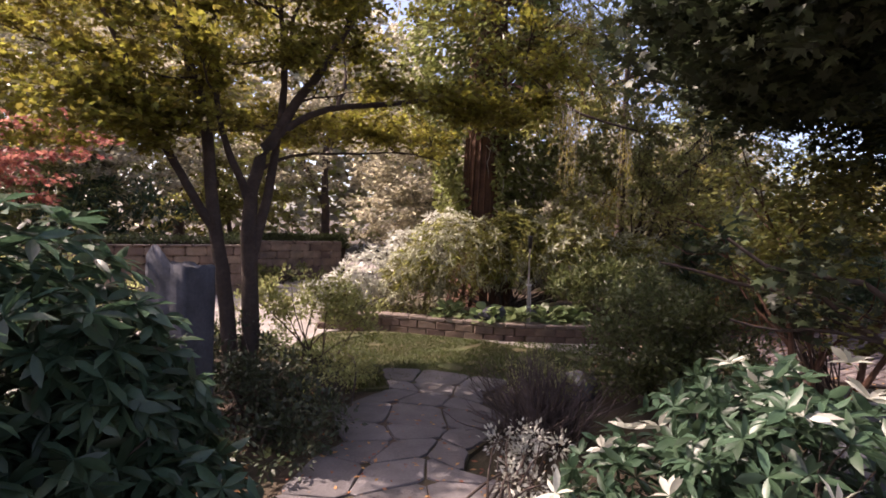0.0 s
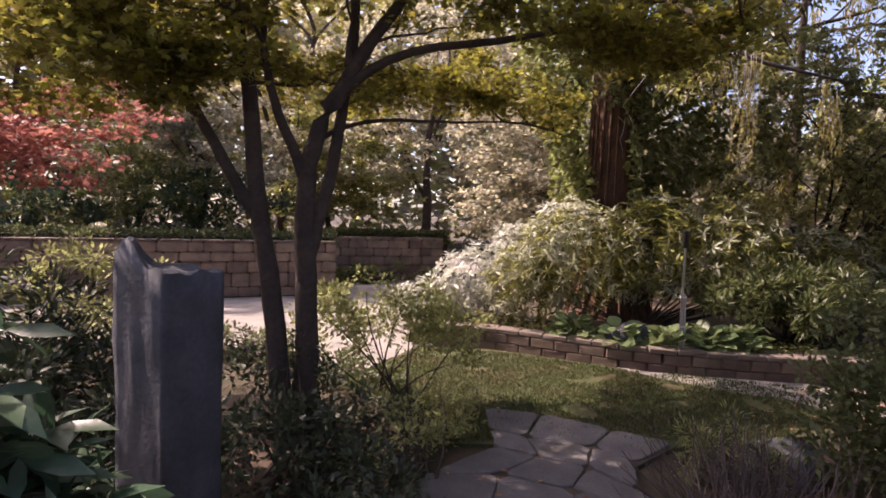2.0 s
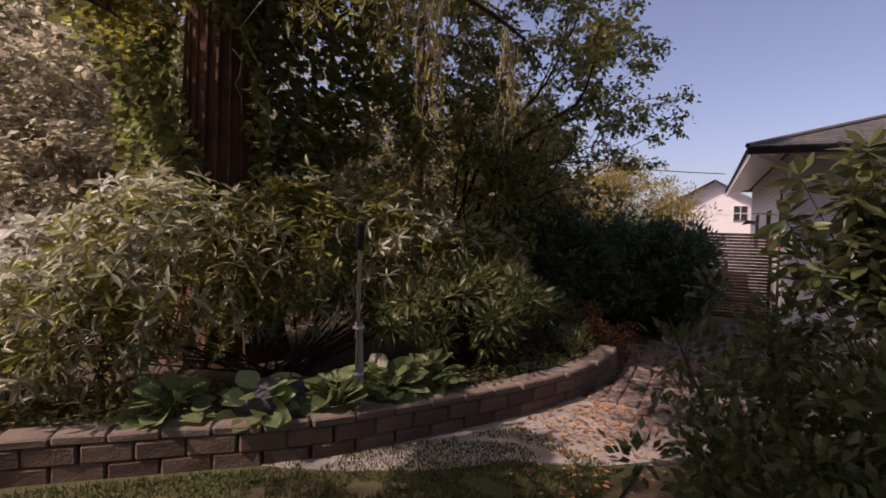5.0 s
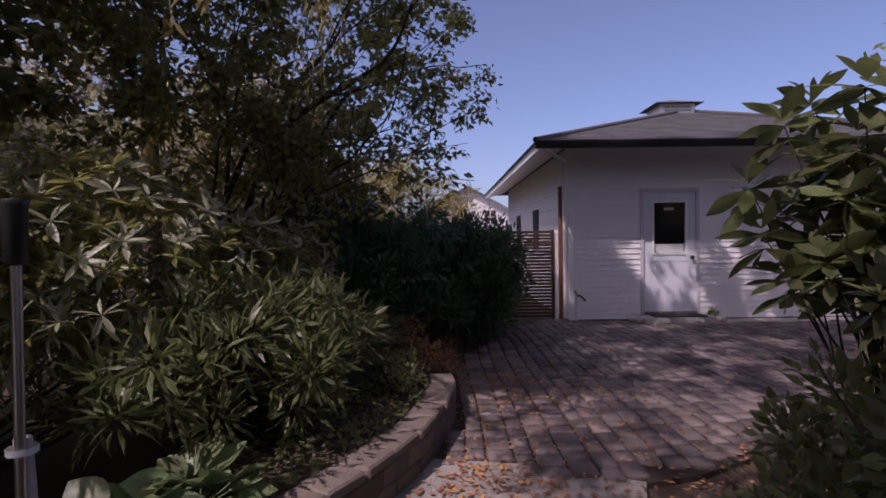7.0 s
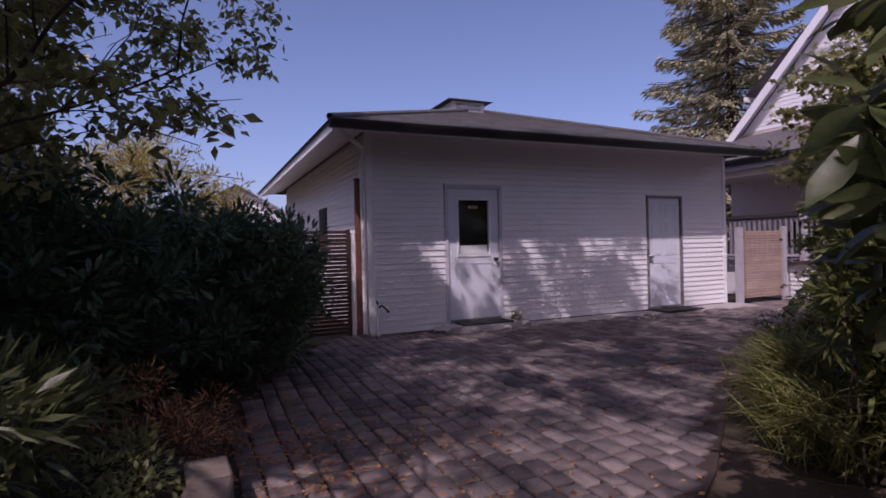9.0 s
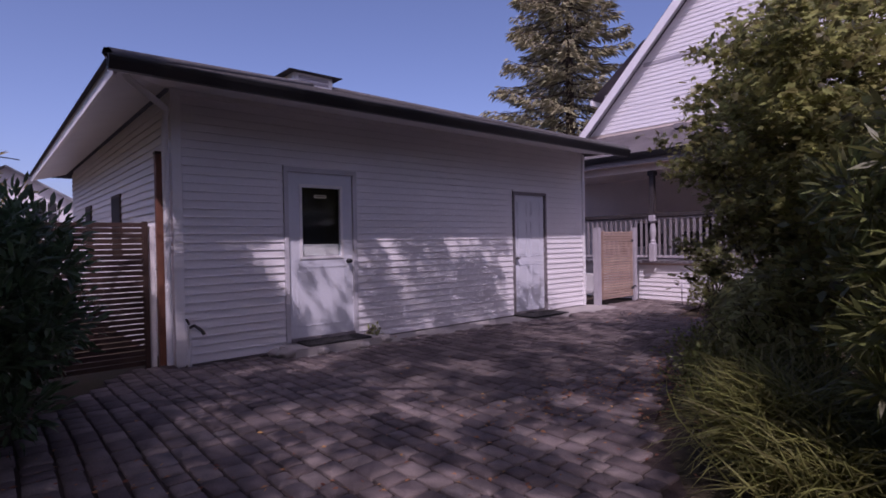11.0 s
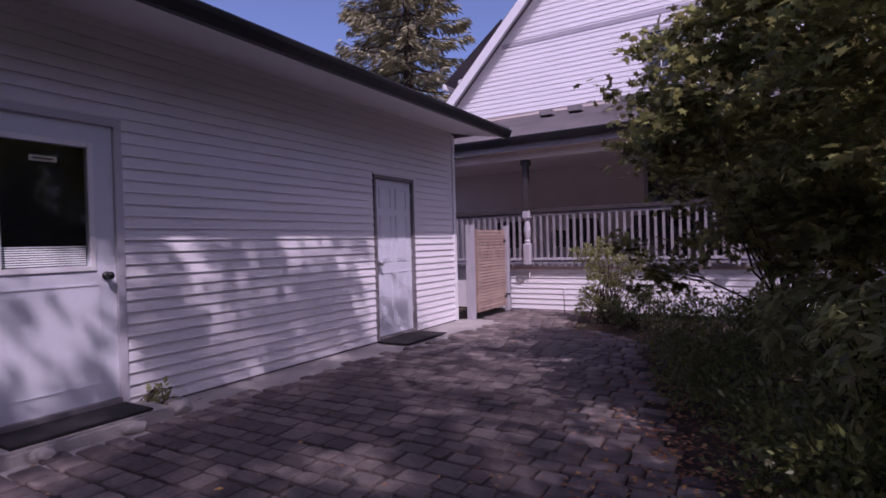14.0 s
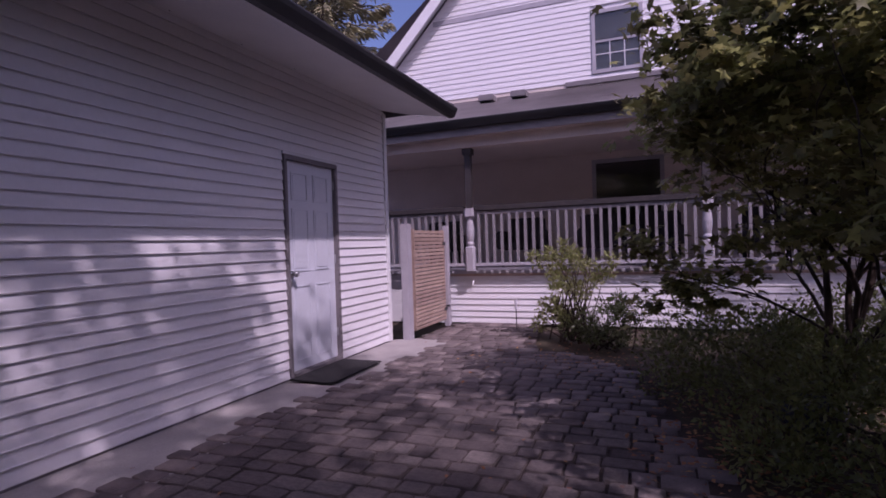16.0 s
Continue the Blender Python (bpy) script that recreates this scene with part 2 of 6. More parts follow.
# leaf outlines: x across, y along (0 to 1), z up
LANCE = (np.array([(0, 0, 0), (-.13, .3, .03), (0, .33, 0), (.13, .3, .03), (-.14, .65, .02), (0, .68, -.02), (.14, .65, .02), (0, 1, -.1)]),
         np.array([(0, 2, 1), (0, 3, 2), (1, 2, 5), (1, 5, 4), (2, 3, 6), (2, 6, 5), (4, 5, 7), (5, 6, 7)]))
NARROW = (LANCE[0] * (0.72, 1, 1), LANCE[1])
OVAL = (np.array([(0, 0, 0), (-.26, .42, .05), (.26, .42, .05), (0, 1, -.06), (0, .45, 0)]),
        np.array([(0, 4, 1), (0, 2, 4), (1, 4, 3), (4, 2, 3)]))
THIN = (np.array([(0, 0, 0), (-.1, .45, .03), (.1, .45, .03), (0, 1, -.08)]), np.array([(0, 2, 1), (1, 2, 3)]))
ROUND = (np.array([(0, 0, 0), (-.34, .22, .06), (-.40, .55, .05), (0, 1, -.08), (.40, .55, .05), (.34, .22, .06), (0, .5, 0)]),
         np.array([(0, 6, 1), (1, 6, 2), (2, 6, 3), (3, 6, 4), (4, 6, 5), (5, 6, 0)]))
PALM = (np.array([(0, 0, 0), (-.45, .1, 0), (-.22, .3, .03), (-.5, .62, -.04), (-.14, .58, .02), (0, 1, -.06), (.14, .58, .02), (.5, .62, -.04), (.22, .3, .03), (.45, .1, 0)]),
        np.array([(0, 2, 1), (2, 4, 3), (0, 4, 2), (0, 6, 4), (4, 6, 5), (0, 8, 6), (6, 8, 7), (0, 9, 8)]))
DIAMOND = (np.array([(0, 0, 0), (-.27, .45, .05), (.27, .45, .05), (0, 1, -.06)]), np.array([(0, 2, 1), (1, 2, 3)]))


def broad_leaf(half, fold=0.05, droop=0.12):
    """A leaf with a midrib and a curved outline of the half widths given, base to tip."""
    n = len(half)
    v, f = [], []
    for i, w in enumerate(half):
        y = i / (n - 1)
        v += [(-w, y, fold * w * 4 - droop * y * y), (0, y, -droop * y * y), (w, y, fold * w * 4 - droop * y * y)]
    for i in range(n - 1):
        a = 3 * i
        f += [(a, a + 1, a + 4), (a, a + 4, a + 3), (a + 1, a + 2, a + 5), (a + 1, a + 5, a + 4)]
    return np.array(v, float), np.array(f)


HEART = broad_leaf((0.06, 0.3, 0.4, 0.41, 0.34, 0.2, 0.01))
ELLIPSE = broad_leaf((0.015, 0.07, 0.13, 0.17, 0.165, 0.1, 0.005), 0.05, 0.1)


def leaves(name, at, along, size, shape, mat, parent=None, seed=0, up=1.0, label="", kind="stuff"):
    """One joined mass of leaves at the places given, each pointing along its way."""
    g = np.random.default_rng(seed)
    at, y = np.asarray(at, float), norm(along)
    n = len(at)
    z = norm(g.normal(0, 0.45, (n, 3)) + (0, 0, up))
    x = norm(np.cross(y, z))
    z = np.cross(x, y)
    s = np.asarray(size) * g.uniform(0.7, 1.25, n)
    v, f = shape
    V = at[:, None] + s[:, None, None] * (v[None, :, :1] * x[:, None] + v[None, :, 1:2] * y[:, None] + v[None, :, 2:] * z[:, None])
    F = f[None] + (np.arange(n) * len(v))[:, None, None]
    return np_mesh(name, V.reshape(-1, 3), F.reshape(-1, f.shape[1]), mat, parent, label, kind)


def cloud(g, blobs, n, shell=0.55):
    """Places in a heap of ellipsoids (centre, radii), thicker towards the outside, with ragged edges; also the way outwards."""
    w = np.array([np.prod(r) ** (2 / 3) for _, r in blobs])
    pick = g.choice(len(blobs), n, p=w / w.sum())
    c = np.array([b[0] for b in blobs], float)[pick]
    r = np.array([b[1] for b in blobs], float)[pick]
    d = norm(g.normal(0, 1, (n, 3)))
    u = (shell + (1 - shell) * g.random(n)) * (1 + g.normal(0, 0.07, n))
    return c + d * r * u[:, None], d


def clumps(g, blobs, count, radius, flat=0.6, shell=0.55):
    """Breaks a heap into many small tufts."""
    at, _ = cloud(g, blobs, count, shell)
    return [(p, (radius * a, radius * a, radius * a * flat)) for p, a in zip(at, g.uniform(0.6, 1.3, count))]


def whorls(g, blobs, n, per, shell=0.75, tilt=0.35, zmin=0.06):
    """Rosettes of leaves at twig ends, as on a rhododendron: places and ways."""
    at, out = cloud(g, blobs, n, shell)
    ok = at[:, 2] > zmin
    at, out = at[ok], out[ok]
    n = len(at)
    axis = norm(out + (0, 0, 0.7) + g.normal(0, 0.25, (n, 3)))
    a = norm(np.cross(axis, g.normal(0, 1, (n, 3))))
    b = np.cross(axis, a)
    k = np.arange(per) * 2 * np.pi / per
    k = k[None] + g.normal(0, 0.25, (n, per))
    ways = np.cos(k)[..., None] * a[:, None] + np.sin(k)[..., None] * b[:, None] + axis[:, None] * g.uniform(tilt - 0.35, tilt + 0.35, (n, per, 1))
    return np.repeat(at, per, 0), ways.reshape(-1, 3)


def stems_to(g, base, tips, r0=0.011, spread=0.1):
    """Bent stems from a base up to the places given."""
    out = []
    for t in tips:
        b = np.array(base) + np.r_[g.normal(0, spread, 2), 0]
        m = b * 0.5 + np.array(t) * 0.5 + g.normal(0, 0.08, 3) + (0, 0, 0.08)
        k = np.linspace(0, 1, 6)[:, None]
        out.append(((1 - k) ** 2 * b + 2 * k * (1 - k) * m + k * k * np.array(t), np.linspace(r0, r0 * 0.3, 6)))
    return out


def grow(g, p, d, length, r, depth, limbs, ends, spread=0.55, rise=0.1, kids=3, bend=0.12):
    pts, d = [np.array(p, float)], norm(d)
    steps = 6
    for _ in range(steps):
        d = norm(d + g.normal(0, bend, 3) + (0, 0, rise * 0.2))
        pts.append(pts[-1] + d * length / steps)
    limbs.append((np.array(pts), np.linspace(r, r * 0.5, steps + 1)))
    if depth == 0:
        ends += pts[2:]
        return
    for k in range(kids):
        i = steps if k == 0 else int(g.integers(2, steps))
        side = norm(np.cross(d, g.normal(0, 1, 3)))
        grow(g, pts[i], norm(d + side * spread * g.uniform(0.7, 1.4) + (0, 0, rise)), length * g.uniform(0.55, 0.8),
             r * (0.55 if k == 0 else 0.42), depth - 1, limbs, ends, spread, rise, kids, bend)


def shrub(name, label, base, blobs, n, size, shape, mat, seed, category="shrub", group="", up=0.8, shell=0.5, stem_mat=None, per=0, stems=9, tuft=0.16, tilt=0.35):
    g = np.random.default_rng(seed)
    top = thing(name, label, category, group, (base[0], base[1], base[2]))
    if per:
        at, way = whorls(g, blobs, n // per, per, shell, tilt, base[2] + 0.05)
    else:
        at, way = cloud(g, clumps(g, blobs, max(12, n // 60), tuft, 0.8, shell), n, 0.2)
        ok = at[:, 2] > base[2] + 0.04
        at, way = at[ok], (way + (0, 0, 0.25))[ok]
    leaves("foliage", at, way, size, shape, mat, top, seed, up)
    inner, _ = cloud(g, blobs, stems * 3, 0.4)
    inner[:, 2] = np.maximum(inner[:, 2], base[2] + 0.15)
    tubes("woody_frame", stems_to(g, base, inner), stem_mat or BARK, top, 5, kind="stuff")
    return top


# ---------------------------------------------------------------- ground
ground = thing("ground", "dark soil of the garden beds reaching to the far trees", "ground", kind="structure")
poly("soil_sheet", [(-700, -700), (700, -700), (700, 700), (-700, 700)], SOIL, ground, -0.03, kind="structure")
poly("lawn", [(2.0, 4.95), (3.6, 4.3), (5.0, 4.1), (6.6, 3.9), (7.4, 4.4), (6.2, 5.2), (4.7, 6.2), (3.9, 7.2), (2.9, 7.6), (1.9, 6.6)], LAWN, ground, 0.0, 0.05, kind="structure")
drive = thing("road", "pale sunlit gravel drive behind the garden bed", "drive", kind="structure")
poly("gravel_sheet", [(-8, 9.2), (0.4, 8.7), (1.9, 6.75), (3.0, 7.65), (3.9, 7.7), (5.0, 9.6), (9, 13), (12, 20), (5.8, 20), (5.8, 14.2), (2.8, 14.2), (2.8, 12.0), (-8, 12.0)], GRAVEL, drive, -0.008, 0.05, kind="structure")

poly("gravel_strip", [(4.75, 6.15), (5.1, 5.8), (5.55, 5.5), (6.05, 5.2), (6.6, 4.95), (7.25, 4.72), (7.12, 4.0), (6.85, 3.4), (6.3, 3.6), (5.8, 4.2), (5.6, 4.75), (5.25, 5.1), (4.95, 5.6), (4.8, 5.95)], GRAVEL, drive, 0.006, 0.03, kind="structure")

# ---------------------------------------------------------------- garage
WX, Y0, Y1, TOP = 13.09, -5.18, 2.33, 3.03
LAP = 0.0945
garage = thing("garage", "white vinyl-sided detached garage with a dark hipped shingle roof", "garage", at=(17, -1.4, 0))
D1, D2 = (0.07, 1.10, 0.10, 2.28), (-3.98, -3.07, 0.02, 2.17)
bm = bmesh.new()
cuts = [(Y0, D2[0], 0, TOP), (D2[0], D2[1], D2[3], TOP), (D2[1], D1[0], 0, TOP), (D1[0], D1[1], D1[3], TOP), (D1[1], Y1, 0, TOP),
        (D1[0], D1[1], 0, D1[2])]
for a, b, c, d in cuts:
    add_box(bm, (WX + 0.012, a, c), (WX + 0.14, b, d))
gwall = part("wall_west", bm, VINYL, garage)
bm = bmesh.new()
add_box(bm, (WX + 0.14, Y1 - 0.14, 0), (21.2, Y1 - 0.012, TOP))
north = part("wall_north", bm, VINYL, garage)
bm = bmesh.new()
add_box(bm, (WX + 0.14, Y0, 0), (21.2, Y0 + 0.13, TOP))
add_box(bm, (21.06, Y0 + 0.13, 0), (21.2, Y1 - 0.14, TOP))
part("wall_back", bm, VINYL, garage)
box("dark_floor", (WX + 0.14, Y0 + 0.13, 0.0), (21.06, Y1 - 0.14, 0.04), DARKROOM, garage, 0)


@functools.lru_cache(maxsize=None)
def lap_mesh(length):
    """One course of siding: its foot stands proud of its head."""
    me = bpy.data.meshes.new("siding_board")
    bm = bmesh.new()
    prof = [(0.012, 0.012), (-0.009, 0.012), (-0.0145, 0.0), (-0.0205, 0.0), (-0.021, 0.006), (-0.0185, 0.012), (-0.003, LAP + 0.004), (0.012, LAP + 0.004)]
    a = [bm.verts.new((x, 0, z)) for x, z in prof]
    b = [bm.verts.new((x, length, z)) for x, z in prof]
    for i in range(len(prof)):
        j = (i + 1) % len(prof)
        bm.faces.new((a[i], a[j], b[j], b[i]))
    bm.faces.new(a[::-1]), bm.faces.new(b)
    bmesh.ops.recalc_face_normals(bm, faces=bm.faces[:])
    bm.to_mesh(me)
    bm.free()
    me.materials.append(VINYL)
    return me


def courses(wall, spans, x=None, y=None, exposure=LAP):
    """Boards on a wall facing -x (x given) or facing +y (y given); spans: from, to, foot, head."""
    for a, b, c, d in spans:
        me = lap_mesh(b - a)
        for k in range(int(round((d - c) / LAP))):
            ob = new("siding_board", me)
            ob.parent = wall
            ob.location = (x, a, c + k * LAP) if x is not None else (a, y, c + k * LAP)
            ob.rotation_euler = (0, 0, 0 if x is not None else radians(-90))


# corner boards, door frames and base line
for nm, lo, hi in (("corner_board", (WX - 0.028, Y1 - 0.075, 0.02), (WX + 0.012, Y1 + 0.022, TOP)), ("corner_board", (WX - 0.028, Y0 - 0.02, 0.02), (WX + 0.012, Y0 + 0.06, TOP)),
                   ("frieze_board", (WX - 0.022, Y0 + 0.06, TOP - 0.07), (WX + 0.012, Y1 - 0.075, TOP)), ("foundation_line", (WX - 0.006, Y0 + 0.06, 0.0), (WX + 0.012, D2[0], 0.03)),
                   ("foundation_line", (WX - 0.006, D2[1], 0.0), (WX + 0.012, D1[0], 0.03)), ("foundation_line", (WX - 0.006, D1[1], 0.0), (WX + 0.012, Y1 - 0.075, 0.03))):
    box(nm, lo, hi, GREYTRIM if "found" in nm else WHITE, garage, 0.003)

# soffit, gutter and roof
EX, EN, ES = 12.18, 3.02, -5.24
bm = bmesh.new()
sv = [bm.verts.new(p) for p in ((EX + 0.03, ES, 2.87), (EX + 0.03, EN - 0.03, 2.87), (WX + 0.05, Y1 + 0.05, 3.03), (WX + 0.05, ES, 3.03), (22.0, EN - 0.03, 2.87), (22.0, Y1 + 0.05, 3.03))]
bm.faces.new((sv[0], sv[3], sv[2], sv[1])), bm.faces.new((sv[1], sv[2], sv[5], sv[4]))
part("soffit", bm, WHITE, garage)
bm = bmesh.new()
for k in range(28):
    y = ES + 0.15 + k * 0.295
    v = [bm.verts.new(p) for p in ((EX + 0.04, y, 2.864), (WX - 0.03, y, 3.014), (WX - 0.03, y + 0.014, 3.014), (EX + 0.04, y + 0.014, 2.864))]
    bm.faces.new(v)
part("soffit_seams", bm, WHITE, garage, kind="stuff")
bm = bmesh.new()
for k in range(10):
    add_box(bm, (WX - 0.09, Y0 + 0.5 + k * 0.72, 3.008), (WX - 0.07, Y0 + 0.52 + k * 0.72, 3.02))
part("soffit_vent_plugs", bm, BLACK, garage, kind="stuff")


def gutter(name, a, b, out, mat, parent, h=0.115, w=0.11):
    """A gutter of ogee section from a to b, whose mouth leans towards out."""
    a, b, out = Vector(a), Vector(b), Vector(out)
    prof = [(0, 0), (0, -h), (w * 0.55, -h), (w * 0.72, -h * 0.7), (w * 0.9, -h * 0.4), (w, -h * 0.12), (w, 0), (w * 0.93, 0), (w * 0.9, -h * 0.15), (w * 0.5, -h * 0.9), (0.01, -h * 0.9), (0.01, 0)]
    bm = bmesh.new()
    r0 = [bm.verts.new(a + out * u + Vector((0, 0, v))) for u, v in prof]
    r1 = [bm.verts.new(b + out * u + Vector((0, 0, v))) for u, v in prof]
    for i in range(len(prof)):
        j = (i + 1) % len(prof)
        bm.faces.new((r0[i], r0[j], r1[j], r1[i]))
    bm.faces.new(r0), bm.faces.new(r1[::-1])
    bmesh.ops.recalc_face_normals(bm, faces=bm.faces[:])
    return part(name, bm, mat, parent)


box("fascia", (EX, ES, 2.848), (EX + 0.03, EN, 2.97), WHITE, garage, 0.003)
box("fascia", (EX + 0.03, EN - 0.03, 2.825), (22.0, EN, 2.97), WHITE, garage, 0.003)
gutter("gutter", (EX, ES, 2.96), (EX, EN + 0.05, 2.96), (-1, 0, 0), BLACK, garage)
tubes("downspout", [([(12.35, 2.97, 2.97), (12.42, 2.86, 2.86), (12.9, 2.44, 2.75), (13.05, 2.42, 2.66), (13.06, 2.415, 1.4), (13.06, 2.415, 0.06)], [0.034] * 6)], WHITE, garage, 8)
RZ, SLOPE = 2.96, 0.335
rx0, rx1, ry0, ry1 = EX - 0.04, 22.05, ES - 0.02, EN + 0.05
half = (ry1 - ry0) / 2
ym = (ry0 + ry1) / 2
bm = bmesh.new()
apex = RZ + half * SLOPE
a = [bm.verts.new(p) for p in ((rx0, ry0, RZ), (rx1, ry0, RZ), (rx1, ry1, RZ), (rx0, ry1, RZ), (rx0 + half, ym, apex), (rx1 - half, ym, apex))]
for f in ((3, 0, 4), (0, 1, 5, 4), (1, 2, 5), (2, 3, 4, 5)):
    bm.faces.new([a[i] for i in f])
bmesh.ops.solidify(bm, geom=bm.faces[:], thickness=0.03)
bmesh.ops.recalc_face_normals(bm, faces=bm.faces[:])
roof = part("roof", bm, SHINGLE, garage)
# shingle courses on the front slope and the north slope
bm = bmesh.new()
nrow = 24
for k in range(nrow):
    u0, u1 = k / nrow, (k + 1.08) / nrow
    for j in range(26):
        lo0, lo1 = ry0 + (ym - ry0) * u0, ry1 + (ym - ry1) * u0
        a0 = lo0 + (lo1 - lo0) * max(0, (j - 0.5 * (k % 2)) / 25.5)
        a1 = lo0 + (lo1 - lo0) * min(1, (j + 0.97 - 0.5 * (k % 2)) / 25.5)
        if a1 <= a0:
            continue
        x0, x1 = rx0 - 0.01 + half * u0, rx0 + half * min(u1, 1)
        z0, z1 = RZ + half * SLOPE * u0 + 0.014, RZ + half * SLOPE * min(u1, 1) + 0.006
        v = [bm.verts.new(p) for p in ((x0, a0, z0), (x0, a1, z0), (x1, a1, z1), (x1, a0, z1), (x0, a0, z0 - 0.012), (x0, a1, z0 - 0.012))]
        bm.faces.new((v[0], v[3], v[2], v[1])), bm.faces.new((v[0], v[1], v[5], v[4]))
part("shingles", bm, SHINGLE, garage, kind="stuff")
tubes("hip_ridge", [([(rx0, ry1, RZ + 0.02), (rx0 + half, ym, apex + 0.03)], [0.05, 0.05]), ([(rx0, ry0, RZ + 0.02), (rx0 + half, ym, apex + 0.03)], [0.05, 0.05])], SHINGLE, garage, 6)
cupola = box("cupola", (16.05, -1.3, apex - 0.4), (16.85, -0.5, apex + 0.14), WHITE, garage, 0.01, "white louvred roof cupola")
bm = bmesh.new()
v = [bm.verts.new(p) for p in ((15.9, -1.45, apex + 0.14), (17.0, -1.45, apex + 0.14), (17.0, -0.35, apex + 0.14), (15.9, -0.35, apex + 0.14), (16.45, -0.9, apex + 0.32))]
for i in range(4):
    bm.faces.new((v[i], v[(i + 1) % 4], v[4]))
bm.faces.new(v[3::-1])
cr = part("cupola_roof", bm, SHINGLE, cupola)
for k in range(4):
    box("louvre", (16.035, -1.2, apex - 0.2 + k * 0.08), (16.05, -0.6, apex - 0.15 + k * 0.08), GREYPOST, cupola, 0)


def garage_door(name, label, span, frame_mat, width, sill):
    top = thing(name, label, "door", at=(WX, (span[0] + span[1]) / 2, span[2]), kind="structure")
    a, b, c, d = span
    w = width
    box("frame_jamb", (WX - 0.035, a, c), (WX + 0.1, a + w, d), frame_mat, top, 0.005)
    box("frame_jamb", (WX - 0.035, b - w, c), (WX + 0.1, b, d), frame_mat, top, 0.005)
    box("frame_head", (WX - 0.037, a, d - w), (WX + 0.1, b, d + 0.003), frame_mat, top, 0.005)
    box("threshold", (WX - 0.05, a + w, c), (WX + 0.1, b - w, c + sill), GREYTRIM, top, 0.005)
    return top


door_a = garage_door("door_1", "pale grey half-glazed garage side door, closed", D1, DOORFRAME, 0.06, 0.05)
ya, yb, za, zb = D1[0] + 0.06, D1[1] - 0.06, D1[2] + 0.05, D1[3] - 0.06
wy0, wy1, wz0, wz1 = 0.31, 0.85, 1.17, 2.04
bm = bmesh.new()
for a, b, c, d in ((ya, wy0, za, zb), (wy1, yb, za, zb), (wy0, wy1, za, wz0), (wy0, wy1, wz1, zb)):
    add_box(bm, (WX, a, c), (WX + 0.045, b, d))
leaf = part("door_leaf", bm, DOORBLUE, door_a)
for lo, hi in (((WX - 0.012, wy0 - 0.04, wz0 - 0.04), (WX, wy0, wz1 + 0.04)), ((WX - 0.012, wy1, wz0 - 0.04), (WX, wy1 + 0.04, wz1 + 0.04)),
               ((WX - 0.013, wy0, wz1), (WX, wy1, wz1 + 0.04)), ((WX - 0.013, wy0, wz0 - 0.04), (WX, wy1, wz0))):
    box("glazing_bead", lo, hi, WHITE, door_a, 0.004)
glazing = box("pane", (WX + 0.016, wy0, wz0), (WX + 0.022, wy1, wz1), GLASS, door_a, 0, "glass pane reflecting dark trees")
glazing.visible_shadow = False
for k in range(9):
    box("blind_slat", (WX + 0.03, wy0 + 0.01, wz0 + 0.01 + k * 0.016), (WX + 0.042, wy1 - 0.01, wz0 + 0.019 + k * 0.016), WHITE, door_a, 0)
# Dark sheet in place of the unlit garage behind the pane.
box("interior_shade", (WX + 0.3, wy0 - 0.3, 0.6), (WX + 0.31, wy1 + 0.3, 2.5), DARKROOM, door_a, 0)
box("sign_sticker", (WX + 0.011, 0.50, 1.91), (WX + 0.015, 0.67, 1.95), SIGN, door_a, 0, "small cream sign with unreadable dark lettering")
box("lettering", (WX + 0.009, 0.52, 1.925), (WX + 0.0105, 0.65, 1.935), BLACK, door_a, 0)
for lo, hi in (((WX - 0.006, 0.24, 1.02), (WX, 0.93, 1.035)), ((WX - 0.006, 0.24, 0.28), (WX, 0.93, 0.295)), ((WX - 0.006, 0.24, 0.295), (WX, 0.255, 1.02)), ((WX - 0.006, 0.915, 0.295), (WX, 0.93, 1.02))):
    box("panel_moulding", lo, hi, DOORBLUE, door_a, 0.002)


def knob(parent, y, z, lever=0.0, mat=None):
    bm = bmesh.new()
    bmesh.ops.create_cone(bm, cap_ends=True, segments=14, radius1=0.032, radius2=0.03, depth=0.012, matrix=pose(WX - 0.006, y, z, 0, 90, 0))
    bmesh.ops.create_cone(bm, cap_ends=True, segments=10, radius1=0.011, radius2=0.011, depth=0.05, matrix=pose(WX - 0.03, y, z, 0, 90, 0))
    if lever:
        bmesh.ops.create_cone(bm, cap_ends=True, segments=10, radius1=0.012, radius2=0.008, depth=0.11, matrix=pose(WX - 0.055, y + lever * 0.045, z - 0.01, 98, 0, 0))
    else:
        bmesh.ops.create_uvsphere(bm, u_segments=14, v_segments=10, radius=0.03, matrix=pose(WX - 0.06, y, z))
    for f in bm.faces:
        f.smooth = True
    return part("door_handle", bm, mat or CHROME, parent, "metal door handle")


knob(door_a, 0.20, 1.09, 0, BLACK)
for z in (0.4, 1.2, 2.0):
    box("hinge", (WX - 0.008, yb - 0.004, z), (WX + 0.004, yb + 0.012, z + 0.09), CHROME, door_a, 0.002)

